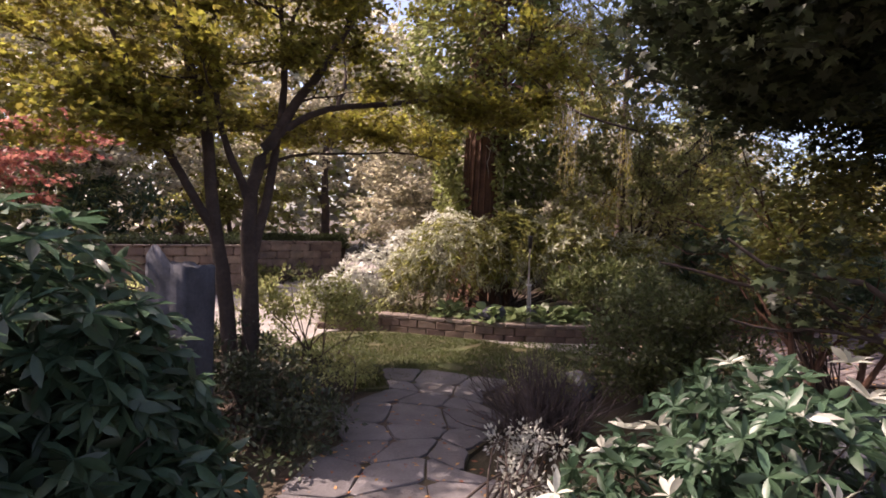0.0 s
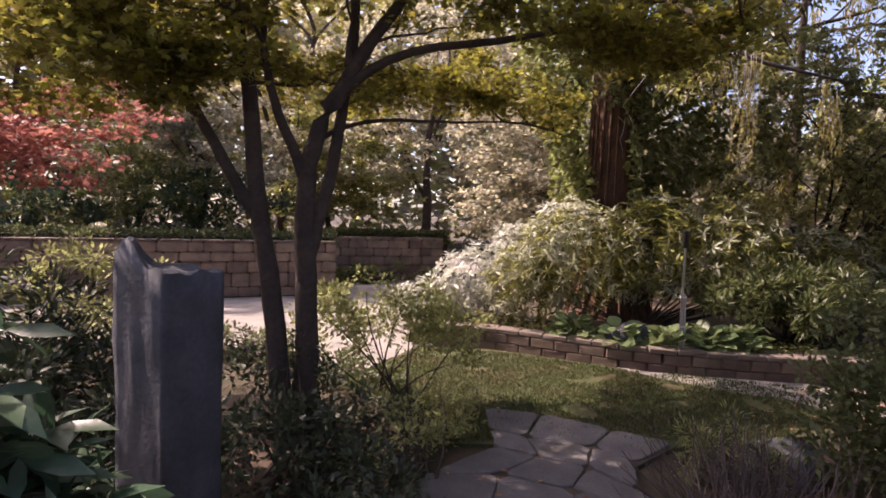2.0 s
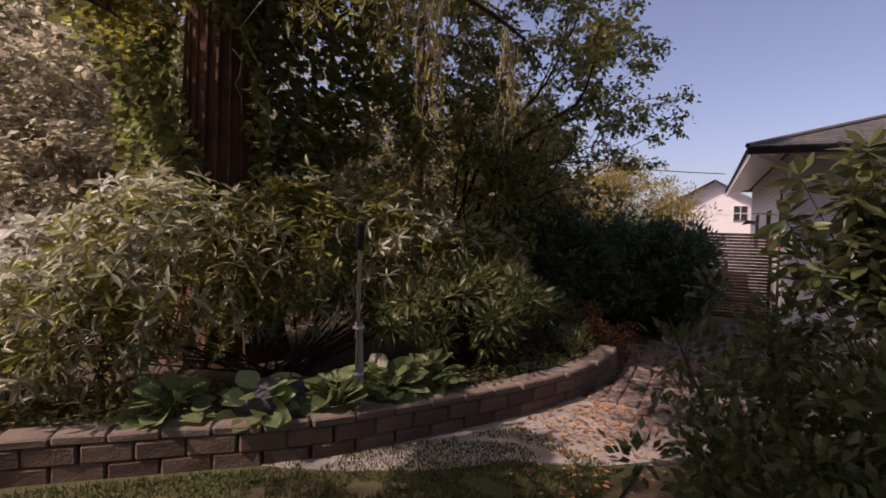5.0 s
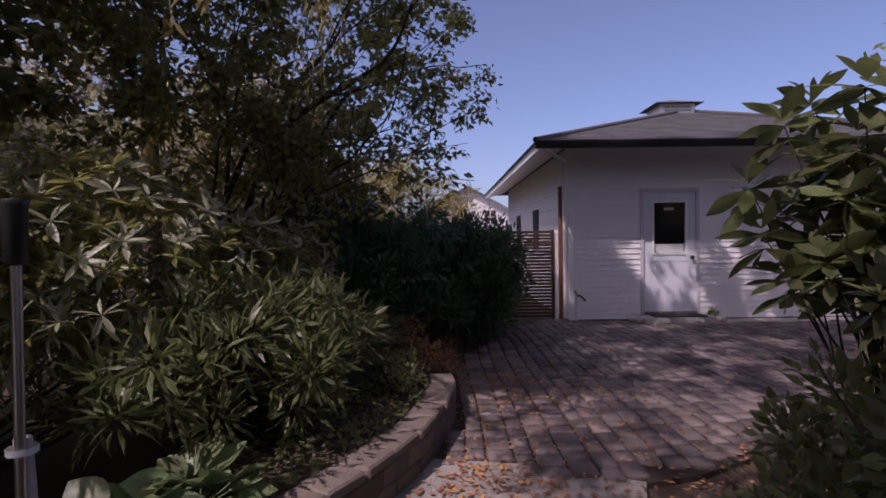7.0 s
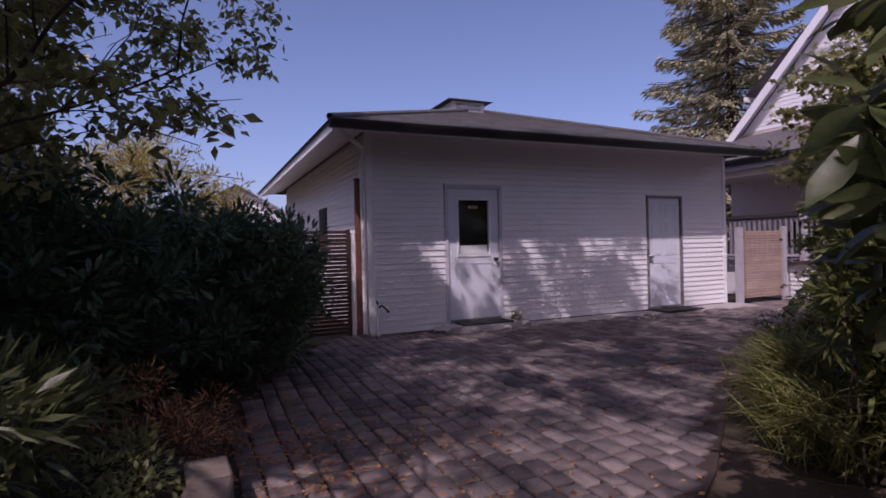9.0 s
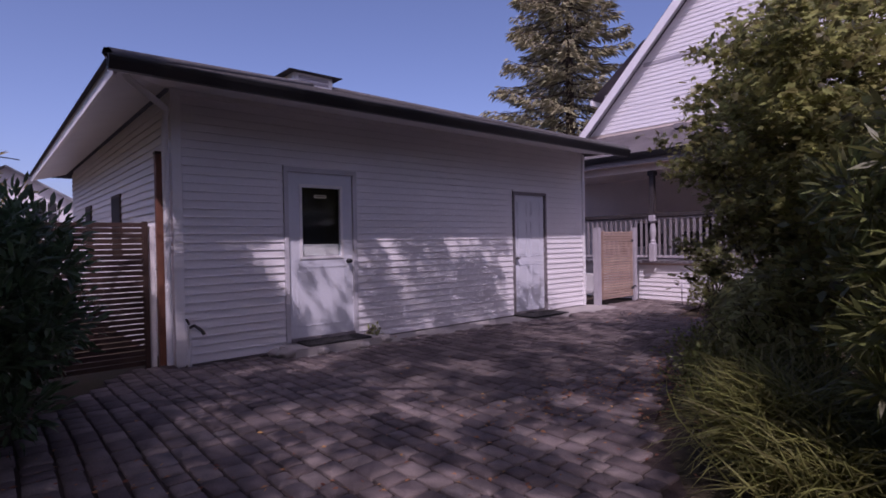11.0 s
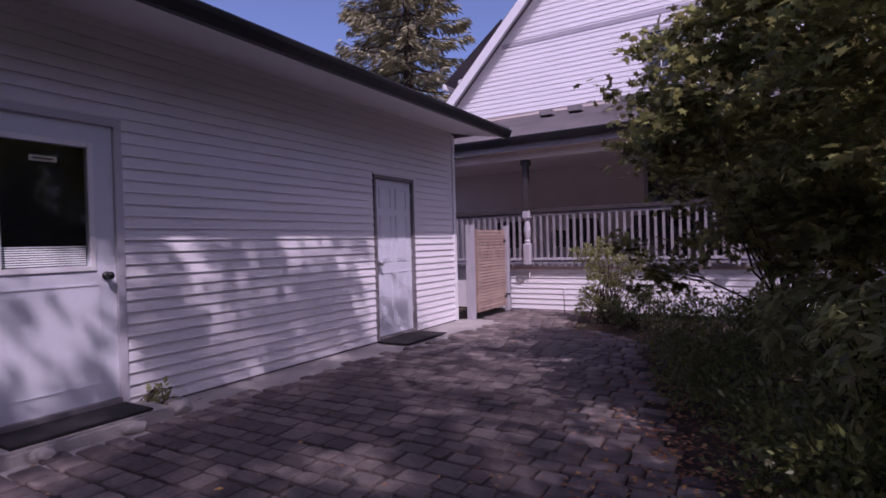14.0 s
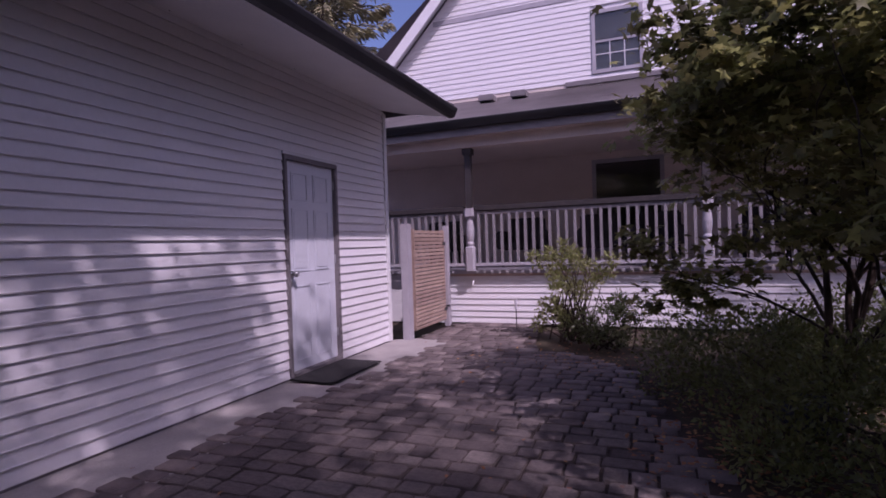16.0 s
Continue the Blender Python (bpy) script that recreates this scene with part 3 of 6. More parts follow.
door_b = garage_door("door_2", "closed pale grey six-panel door in a dark frame", D2, GREYTRIM, 0.045, 0.05)
ya, yb, za, zb = D2[0] + 0.045, D2[1] - 0.045, D2[2] + 0.05, D2[3] - 0.045
box("door_leaf", (WX + 0.008, ya, za), (WX + 0.05, yb, zb), DOORBLUE, door_b, 0.003)
for c, d in ((0.14, 0.86), (1.02, 1.62), (1.72, 1.98)):
    for a in (ya + 0.11, ya + 0.47):
        b = a + 0.26
        box("panel", (WX + 0.002, a + 0.03, za + c - 0.02), (WX + 0.008, b - 0.03, za + d - 0.06), DOORBLUE, door_b, 0.004)
        for lo, hi in (((a, c - 0.05), (b, c - 0.035)), ((a, d - 0.045), (b, d - 0.03)), ((a, c - 0.035), (a + 0.012, d - 0.045)), ((b - 0.012, c - 0.035), (b, d - 0.045))):
            box("panel_moulding", (WX, lo[0], za + lo[1]), (WX + 0.008, hi[0], za + hi[1]), DOORBLUE, door_b, 0.002)
knob(door_b, -3.16, 1.02, 0.0)
box("strike_plate", (WX - 0.002, -3.175, 0.9), (WX + 0.008, -3.145, 0.95), CHROME, door_b, 0.002)
for z in (0.3, 1.1, 1.9):
    box("hinge", (WX - 0.012, ya - 0.012, z), (WX + 0.006, ya + 0.004, z + 0.09), CHROME, door_b, 0.002)

# dark windows on the north side
for x in (16.2, 18.9):
    w = thing("window_1", "small dark-framed window in the white side wall", "window", "garage side windows", (x, Y1, 1.3), kind="structure")
    box("window_frame", (x - 0.35, Y1 - 0.012, 1.2), (x + 0.35, Y1 + 0.03, 2.12), BROWN, w, 0.006)
    # The pane itself is coloured as the dark room behind it.
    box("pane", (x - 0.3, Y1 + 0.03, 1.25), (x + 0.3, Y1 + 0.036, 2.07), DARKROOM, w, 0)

step = box("door_step", (12.62, -0.02, -0.02), (WX - 0.05, 1.22, 0.10), CONCRETE, None, 0.02)
tagged(step, "low pale concrete step under the glazed door", "step")
mat_a = box("door_mat", (12.66, 0.12, 0.10), (13.02, 1.0, 0.122), RUBBER, None, 0.006)
tagged(mat_a, "black rubber doormat on the concrete step", "doormat")
mat_b = box("door_mat", (12.55, -3.93, 0.03), (13.03, -3.0, 0.045), RUBBER, None, 0.006)
tagged(mat_b, "thin dark doormat on the concrete before the panel door", "doormat")
for i, (x, y, r, z) in enumerate(((12.7, 1.27, 0.085, 0.06), (12.88, 1.33, 0.07, 0.05), (12.7, -0.1, 0.08, 0.055), (12.93, -0.2, 0.06, 0.04), (12.58, 0.3, 0.06, 0.04), (12.6, 0.85, 0.055, 0.04))):
    bm = bmesh.new()
    bmesh.ops.create_icosphere(bm, subdivisions=3, radius=1.0)
    for v in bm.verts:
        v.co *= 1 + 0.35 * noise.noise(v.co * 1.6 + Vector((i * 7, 0, 0))) + 0.1 * noise.noise(v.co * 5 + Vector((0, i * 3, 0)))
        v.co = Vector((x + v.co.x * r, y + v.co.y * r * 1.3, max(0.0, z + v.co.z * z * 1.1)))
    for f in bm.faces:
        f.smooth = True
    tagged(part("stone", bm, CONCRETE), "rounded grey stone beside the door step", "stone", "stones beside the step")

# stand pipe with tap
pipe = thing("standpipe", "white standpipe with a black tap beside the garage corner", "tap", at=(12.98, 2.24, 0))
tubes("pipe", [([(12.99, 2.24, 0), (12.99, 2.24, 0.3), (12.985, 2.24, 0.47)], [0.022, 0.022, 0.022])], WHITE, pipe, 8)
tubes("tap", [([(12.985, 2.24, 0.44), (12.93, 2.2, 0.47), (12.86, 2.15, 0.42), (12.83, 2.13, 0.38)], [0.016, 0.018, 0.018, 0.02])], BLACK, pipe, 8)
tubes("tap_handle", [([(12.98, 2.24, 0.48), (12.96, 2.26, 0.52), (12.93, 2.28, 0.54)], [0.012, 0.014, 0.012])], BLACK, pipe, 6)

# slatted fence and post by the garage corner
FX = 13.35
fence = thing("fence", "dark brown fence of thin horizontal slats", "fence", at=(FX, 3.8, 0))
for k in range(27):
    z = 0.04 + k * 0.0575
    box("slat", (FX - 0.012, 2.58, z), (FX + 0.012, 5.6, z + 0.049), BROWN, fence, 0.002)
for y in (2.56, 3.6, 4.6, 5.6):
    box("post", (FX - 0.02, y - 0.02, 0), (FX + 0.05, y + 0.03, 1.6), BROWN, fence, 0.004)
tall = thing("fence_post", "tall red-brown stained timber post beside the garage", "post", at=(13.3, 2.42, 0))
box("shaft", (13.25, 2.375, 0), (13.345, 2.465, 2.33), REDWOOD, tall, 0.008)
box("post_cap", (13.243, 2.368, 2.33), (13.352, 2.472, 2.36), BROWN, tall, 0.006)
box("white_trim_board", (13.36, 2.47, 0), (13.385, 2.545, 1.55), WHITE, tall, 0.004)

# ---------------------------------------------------------------- house with porch
house = thing("house", "white sided house with a steep gable and a covered porch", "house", at=(10.3, -9.5, 0))
SK, FL, HW = -6.9, 0.84, -9.2
box("porch_skirt_wall", (4.0, SK - 0.15, 0), (12.87, SK - 0.02, FL - 0.06), VINYL, house, 0)
skirt = house.children[-1]
box("porch_floor", (4.0, HW, FL - 0.05), (16.0, SK + 0.03, FL), GREYPOST, house, 0.006)
box("porch_skirt_return", (12.87, SK - 0.15, 0), (16.0, SK - 0.03, FL - 0.06), VINYL, house, 0)
box("back_wall", (4.6, HW - 0.2, 0), (16.0, HW, 4.2), CREAM, house, 0)
porch_wall = house.children[-1]
box("porch_ceiling", (3.6, HW, 2.86), (16.2, -6.5, 2.89), CREAM, house, 0)
box("porch_beam", (3.8, -6.85, 2.72), (16.0, -6.62, 2.862), CREAM, house, 0.004)
bm = bmesh.new()
v = [bm.verts.new(p) for p in ((3.4, -6.38, 3.1), (16.4, -6.38, 3.1), (16.4, HW + 0.02, 4.12), (3.4, HW + 0.02, 4.12))]
bm.faces.new(v)
bmesh.ops.solidify(bm, geom=bm.faces[:], thickness=0.05)
bmesh.ops.recalc_face_normals(bm, faces=bm.faces[:])
part("porch_roof", bm, PORCHROOF, house)
box("porch_fascia", (3.4, -6.46, 2.86), (16.4, -6.43, 3.06), GREYTRIM, house, 0.003)
gutter("porch_gutter", (3.4, -6.43, 3.09), (16.4, -6.43, 3.09), (0, 1, 0), BLACK, house)
for x in (12.0, 12.6, 9.0):
    box("roof_vent", (x - 0.14, -8.5, 3.84), (x + 0.14, -8.25, 3.95), GREYTRIM, house, 0.01)
GX, GZ, GS = 10.35, 4.1, 1.03
ghalf = 5.35
peak = GZ + ghalf * GS
bm = bmesh.new()
pr = [(GX - ghalf, 3.6), (GX + ghalf, 3.6), (GX + ghalf, GZ), (GX, peak), (GX - ghalf, GZ)]
f0 = [bm.verts.new((x, HW - 0.01, z)) for x, z in pr]
f1 = [bm.verts.new((x, HW - 0.2, z)) for x, z in pr]
bm.faces.new(f0), bm.faces.new(f1[::-1])
for i in range(5):
    bm.faces.new((f0[i], f0[(i + 1) % 5], f1[(i + 1) % 5], f1[i]))
bmesh.ops.recalc_face_normals(bm, faces=bm.faces[:])
gable = part("gable_wall", bm, VINYL, house)
for s in (-1, 1):
    bm = bmesh.new()
    a = Vector((GX + s * (ghalf + 0.45), 0, GZ - 0.46))
    b = Vector((GX, 0, peak + 0.02))
    for y0, y1, dz0, dz1, nm in ((HW + 0.35, -19, 0.06, 0.14, "roof"),):
        r = [bm.verts.new(p) for p in ((a.x, y0, a.z + dz0), (b.x, y0, b.z + dz0), (b.x, y1, b.z + dz0), (a.x, y1, a.z + dz0), (a.x, y0, a.z + dz1), (b.x, y0, b.z + dz1), (b.x, y1, b.z + dz1), (a.x, y1, a.z + dz1))]
        for q in ((0, 1, 2, 3), (4, 5, 6, 7), (0, 1, 5, 4), (1, 2, 6, 5), (2, 3, 7, 6), (3, 0, 4, 7)):
            bm.faces.new([r[i] for i in q])
    bmesh.ops.recalc_face_normals(bm, faces=bm.faces[:])
    part("roof", bm, PORCHROOF, house)
    bm = bmesh.new()
    r = [bm.verts.new(p) for p in ((a.x, HW + 0.352, a.z - 0.16), (b.x, HW + 0.352, b.z - 0.16), (b.x, HW + 0.352, b.z + 0.12), (a.x, HW + 0.352, a.z + 0.12),
                                   (a.x, HW + 0.32, a.z - 0.16), (b.x, HW + 0.32, b.z - 0.16), (b.x, HW + 0.32, b.z + 0.12), (a.x, HW + 0.32, a.z + 0.12))]
    for q in ((0, 1, 2, 3), (4, 5, 6, 7), (0, 1, 5, 4), (1, 2, 6, 5), (2, 3, 7, 6), (3, 0, 4, 7)):
        bm.faces.new([r[i] for i in q])
    bmesh.ops.recalc_face_normals(bm, faces=bm.faces[:])
    part("bargeboard", bm, WHITE, house)
    bm = bmesh.new()
    r = [bm.verts.new(p) for p in ((a.x, HW + 0.32, a.z + 0.05), (b.x, HW + 0.32, b.z + 0.05), (b.x, HW - 0.01, b.z + 0.05), (a.x, HW - 0.01, a.z + 0.05))]
    bm.faces.new(r)
    part("rake_soffit", bm, WHITE, house)
box("side_wall", (GX + ghalf - 0.15, -19, 0), (GX + ghalf, HW - 0.2, GZ), VINYL, house, 0)
box("side_wall", (GX - ghalf, -19, 0), (GX - ghalf + 0.15, HW - 0.2, GZ), VINYL, house, 0)
box("band_board", (GX - 3.6, HW - 0.01, 5.74), (GX + 3.6, HW + 0.02, 5.84), GREYPOST, house, 0.003)
# side roof beside the gable
bm = bmesh.new()
add_box(bm, (14.75, -12.0, 4.2), (15.3, -9.5, 5.35))
part("dormer_wall", bm, VINYL, house)
bm = bmesh.new()
v = [bm.verts.new(p) for p in ((14.0, -9.3, 6.5), (15.6, -9.3, 5.25), (15.6, -12.3, 5.25), (14.0, -12.3, 6.5))]
bm.faces.new(v)
bmesh.ops.solidify(bm, geom=bm.faces[:], thickness=0.1)
part("dormer_roof", bm, PORCHROOF, house)
box("dormer_fascia", (15.57, -12.3, 5.1), (15.63, -9.28, 5.24), WHITE, house, 0.004)


def house_window(x0, x1, z0, z1, label):
    w = thing("window_2", label, "window", at=((x0 + x1) / 2, HW, z0), kind="structure")
    t = 0.07
    for lo, hi in (((x0 - t, z0 - t), (x0, z1 + t)), ((x1, z0 - t), (x1 + t, z1 + t)), ((x0, z1), (x1, z1 + t)), ((x0, z0 - t), (x1, z0))):
        box("window_frame", (lo[0], HW - 0.02, lo[1]), (hi[0], HW + 0.035, hi[1]), GREYPOST, w, 0.006)
    # Near-black sheet for the unlit room behind the glass.
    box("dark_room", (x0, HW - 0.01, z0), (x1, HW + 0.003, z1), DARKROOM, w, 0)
    box("pane", (x0, HW + 0.012, z0), (x1, HW + 0.018, z1), GLASS, w, 0).visible_shadow = False
    zm = (z0 + z1) / 2
    box("meeting_rail", (x0, HW + 0.02, zm - 0.02), (x1, HW + 0.032, zm + 0.02), GREYPOST, w, 0.003)
    for k in (1, 2):
        xm = x0 + (x1 - x0) * k / 3
        box("glazing_bar", (xm - 0.008, HW + 0.019, z0), (xm + 0.008, HW + 0.026, zm - 0.02), WHITE, w, 0)
    for k in (1,):
        box("glazing_bar", (x0, HW + 0.019, z0 + 0.27 * k), (x1, HW + 0.025, z0 + 0.27 * k + 0.014), WHITE, w, 0)


house_window(9.98, 10.74, 4.38, 5.40, "sash window with glazing bars in the gable")
house_window(9.7, 10.8, 1.1, 2.66, "dark sash window under the porch roof")
box("upper_porch_trim", (9.3, HW - 0.005, 4.13), (11.3, HW + 0.05, 4.22), GREYTRIM, house, 0.004)


def turned(name, x, y, z0, parent, mat):
    """A turned post from rail height, squared at foot and head."""
    bm = bmesh.new()
    prof = [(0.075, 0.0), (0.075, 0.36), (0.05, 0.38), (0.062, 0.42), (0.045, 0.45), (0.06, 0.53), (0.066, 0.62), (0.05, 0.74), (0.04, 0.78), (0.058, 0.82), (0.075, 0.84), (0.075, 0.96)]
    prev = None
    for r, z in prof:
        sq = r > 0.07
        ring = []
        for k in range(16):
            t = 2 * math.pi * k / 16 + math.pi / 16
            q = r / max(abs(math.cos(t)), abs(math.sin(t))) if sq else r
            q = min(q, r * 1.3)
            ring.append(bm.verts.new((x + q * math.cos(t), y + q * math.sin(t), z0 + z)))
        if prev:
            for k in range(16):
                bm.faces.new((prev[k], prev[(k + 1) % 16], ring[(k + 1) % 16], ring[k]))
        prev = ring
    bm.faces.new(prev)
    return part(name, bm, mat, parent)


rail = thing("porch_railing", "white baluster porch railing with a dark top rail", "railing", at=(10, -6.74, FL))
RY = -6.74
for x in (12.46, 9.17, 5.9):
    turned("turned_post", x, RY, FL, rail, GREYPOST)
    box("upper_post", (x - 0.05, RY - 0.05, FL + 0.96), (x + 0.05, RY + 0.05, 2.72), DARKTRIM, rail, 0.008, "dark square upper post")
    box("post_collar", (x - 0.075, RY - 0.075, 2.62), (x + 0.075, RY + 0.075, 2.722), DARKTRIM, rail, 0.008)
for a, b in ((12.54, 16.0), (9.25, 12.38), (5.98, 9.09), (4.0, 5.82)):
    box("top_rail", (a, RY - 0.05, 1.755), (b, RY + 0.05, 1.835), DARKTRIM, rail, 0.008, "dark weathered top rail")
    box("under_rail", (a, RY - 0.02, 1.70), (b, RY + 0.02, 1.753), SHADEDRAIL, rail, 0.004)
    box("bottom_rail", (a, RY - 0.03, FL + 0.07), (b, RY + 0.03, FL + 0.12), GREYPOST, rail, 0.006)
    n = int((b - a) / 0.118)
    for k in range(n):
        x = a + (k + 0.5) * (b - a) / n
        box("baluster", (x - 0.019, RY - 0.019, FL + 0.12), (x + 0.019, RY + 0.019, 1.70), SHADEDRAIL, rail, 0)
box("porch_edge_trim", (4.0, SK - 0.02, FL - 0.09), (12.87, SK + 0.035, FL - 0.052), CEDAR, house, 0.004)


def wicker_chair(x, y, turn):
    top = thing("patio_chair", "dark wicker patio armchair on the porch", "chair", "porch chairs", (x, y, FL))
    m = pose(x, y, FL, 0, 0, turn)

    def bit(name, lo, hi, b=0.03):
        ob = box(name, lo, hi, WICKER, None, b)
        ob.data.transform(m)
        ob.parent = top
        ob.matrix_parent_inverse = Matrix.Translation(-top.location)
    bit("seat", (-0.32, -0.32, 0.28), (0.32, 0.32, 0.42))
    bit("backrest", (-0.34, -0.38, 0.3), (0.34, -0.28, 0.86))
    for s in (-1, 1):
        bit("armrest", (s * 0.36 - 0.06, -0.3, 0.3), (s * 0.36 + 0.06, 0.34, 0.62))
        for q in (-1, 1):
            bit("leg", (s * 0.3 - 0.03, q * 0.28 - 0.03, 0), (s * 0.3 + 0.03, q * 0.28 + 0.03, 0.29), 0.006)


for x, y, t in ((12.0, -8.3, 0), (10.6, -8.2, 15), (9.8, -8.3, -10), (13.6, -8.3, 0), (8.2, -8.3, 0)):
    wicker_chair(x, y, t)

# ---------------------------------------------------------------- gate between garage and porch
gate = thing("garden_gate", "tan horizontal-slat gate between grey posts", "gate", at=(12.9, -5.95, 0))
box("post", (12.86, -5.44, 0), (12.97, -5.31, 1.55), GREYPOST, gate, 0.008, "grey painted post")
box("post", (12.80, -6.70, 0), (12.88, -6.60, 1.55), GREYPOST, gate, 0.008, "grey painted post")
for y in (-5.49, -6.575):
    box("stile", (12.845, y - 0.02, 0.1), (12.885, y + 0.025, 1.48), CEDAR, gate, 0.004)
box("brace_rail", (12.887, -6.59, 0.2), (12.905, -5.46, 0.27), BROWN, gate, 0.003)
box("brace_rail", (12.887, -6.59, 1.3), (12.905, -5.46, 1.37), BROWN, gate, 0.003)
for k in range(26):
    z = 0.11 + k * 0.0525
    box("slat", (12.832, -6.58, z), (12.858, -5.46, z + 0.043), CEDAR, gate, 0.004)
for z in (0.25, 1.25):
    box("hinge", (12.825, -6.62, z), (12.835, -6.5, z + 0.05), BLACK, gate, 0.003)
tubes("latch", [([(12.82, -6.56, 0.32), (12.80, -6.6, 0.32), (12.80, -6.64, 0.3)], [0.012, 0.016, 0.012])], BLACK, gate, 6)
stick = thing("path_light", "slim dark garden light on a stake", "garden light", at=(11.68, -6.35, 0))
tubes("stake", [([(11.68, -6.35, 0), (11.68, -6.35, 0.3)], [0.008, 0.008])], BLACK, stick, 6)
tubes("lamp_head", [([(11.68, -6.35, 0.3), (11.68, -6.35, 0.44), (11.68, -6.35, 0.45)], [0.02, 0.022, 0.004])], GREYPOST, stick, 8)
tap2 = thing("wall_tap", "small white hose tap on the porch skirt", "tap", at=(12.47, -6.88, 0.63))
tubes("spout", [([(12.47, -6.9, 0.68), (12.47, -6.84, 0.68), (12.47, -6.82, 0.62)], [0.012, 0.014, 0.012])], WHITE, tap2, 6)

# neighbouring house and cable
neighbour = thing("neighbour_house", "white gabled house far behind the garage", "house", at=(32, 2.5, 0))
box("wall", (29, 0.9, 0), (36, 5.6, 2.5), VINYL, neighbour, 0)
bm = bmesh.new()
pr = [(0.7, 2.5), (5.8, 2.5), (3.25, 3.95)]
f0 = [bm.verts.new((28.99, y, z)) for y, z in pr]
f1 = [bm.verts.new((36, y, z)) for y, z in pr]
bm.faces.new(f0), bm.faces.new(f1[::-1])
for i in range(3):
    bm.faces.new((f0[i], f0[(i + 1) % 3], f1[(i + 1) % 3], f1[i]))
bmesh.ops.recalc_face_normals(bm, faces=bm.faces[:])
part("gable", bm, VINYL, neighbour)
for s in (-1, 1):
    bm = bmesh.new()
    v = [bm.verts.new(p) for p in ((28.6, 3.25 + s * 2.9, 2.34), (28.6, 3.25, 4.01), (36.4, 3.25, 4.01), (36.4, 3.25 + s * 2.9, 2.34))]
    bm.faces.new(v)
    bmesh.ops.solidify(bm, geom=bm.faces[:], thickness=0.12)
    part("roof", bm, WHITE if s < 0 else PORCHROOF, neighbour)
nw = box("window", (28.96, 1.9, 2.2), (28.99, 2.5, 2.9), WHITE, neighbour, 0.01)
for y in (1.94, 2.22):
    for z in (2.24, 2.57):
        # Panes coloured near black for the unlit rooms within.
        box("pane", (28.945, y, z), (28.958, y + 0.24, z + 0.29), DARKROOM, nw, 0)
cable = tubes("overhead_cable", [([(19 + 0.7 * k, 11 - 0.51 * k, 4.4 - 0.2 * math.sin(math.pi * k / 16)) for k in range(17)], [0.02] * 17)], CABLE, None, 5)
tagged(cable, "thin black overhead cable behind the trees", "cable")

# ---------------------------------------------------------------- garden stonework
pillar = thing("stone_pillar", "weathered dark granite gate pillar with a rough sloping top", "pillar", at=(0.46, 4.1, 0))
bm = bmesh.new()
bmesh.ops.create_cube(bm, size=1.0)
bmesh.ops.subdivide_edges(bm, edges=bm.edges[:], cuts=11, use_grid_fill=True)
ca, sa = math.cos(radians(43)), math.sin(radians(43))
for v in bm.verts:
    p = v.co.copy()
    n = noise.noise(p * 5) * 0.022 + noise.noise(p * 14) * 0.012
    lx, ly = p.x * (0.305 + n), p.y * (0.305 + n)
    u, w = lx * ca - ly * sa, lx * sa + ly * ca
    top = 1.35 + 0.12 * math.exp(-((u + 0.16) / 0.06) ** 2) - 0.06 * u + noise.noise(p * 4) * 0.03
    v.co = Vector((0.46 + u, 4.08 + w, (p.z + 0.5) * top))
for f in bm.faces:
    f.smooth = abs(f.normal.z) < 0.5
part("shaft", bm, GRANITE, pillar)


def stone_wall(name, label, x0, x1, y, h, seed):
    g = random.Random(seed)
    w = thing(name, label, "wall", at=((x0 + x1) / 2, y, 0))
    box("core", (x0 + 0.03, y + 0.05, 0), (x1 - 0.03, y + 0.35, h - 0.04), JOINT, w, 0)
    z, row = 0.0, 0
    while z < h - 0.02:
        dz = min(g.uniform(0.16, 0.27), h - z)
        x = x0
        while x < x1 - 0.02:
            dx = min(g.uniform(0.25, 0.55), x1 - x)
            if x1 - x - dx < 0.12:
                dx = x1 - x
            d = g.uniform(0, 0.03)
            box("stone", (x + 0.004, y - d, z + 0.003), (x + dx - 0.004, y + 0.38, z + dz - 0.003), STONE, w, 0.02)
            x += dx
        z += dz
    return w


stone_wall("stone_wall", "sunlit buff squared-stone garden wall", -7.0, 2.8, 12.0, 1.05, 3)
stone_wall("stone_wall", "shaded squared-stone garden wall behind the drive", 2.8, 6.0, 14.2, 1.05, 4)

# raised bed edged with tumbled blocks
EDGE = [(3.0, 7.95), (3.5, 7.6), (3.95, 7.2), (4.35, 6.75), (4.8, 6.22), (5.15, 5.88), (5.6, 5.58), (6.1, 5.27), (6.6, 5.0), (7.1, 4.78), (7.7, 4.62), (8.2, 4.56), (8.45, 4.58)]
edge = np.array(EDGE)
seg = np.r_[0, np.cumsum(np.linalg.norm(np.diff(edge, axis=0), axis=1))]


def along_edge(s):
    p = np.array([np.interp(s, seg, edge[:, 0]), np.interp(s, seg, edge[:, 1])])
    q = np.array([np.interp(s + 0.05, seg, edge[:, 0]), np.interp(s + 0.05, seg, edge[:, 1])])
    o = np.array([np.interp(s - 0.05, seg, edge[:, 0]), np.interp(s - 0.05, seg, edge[:, 1])])
    return p, math.degrees(math.atan2(*(q - o)[::-1]))


bed = thing("raised_bed", "curved low raised bed edged with tumbled concrete blocks", "retaining wall", at=(6.5, 5.5, 0))
poly("bed_soil", EDGE + [(11, 5.5), (12.5, 6.5), (12.5, 9.5), (6, 10.5), (4.2, 9.2), (3.2, 8.4)], SOIL, bed, 0.2, 0.22)


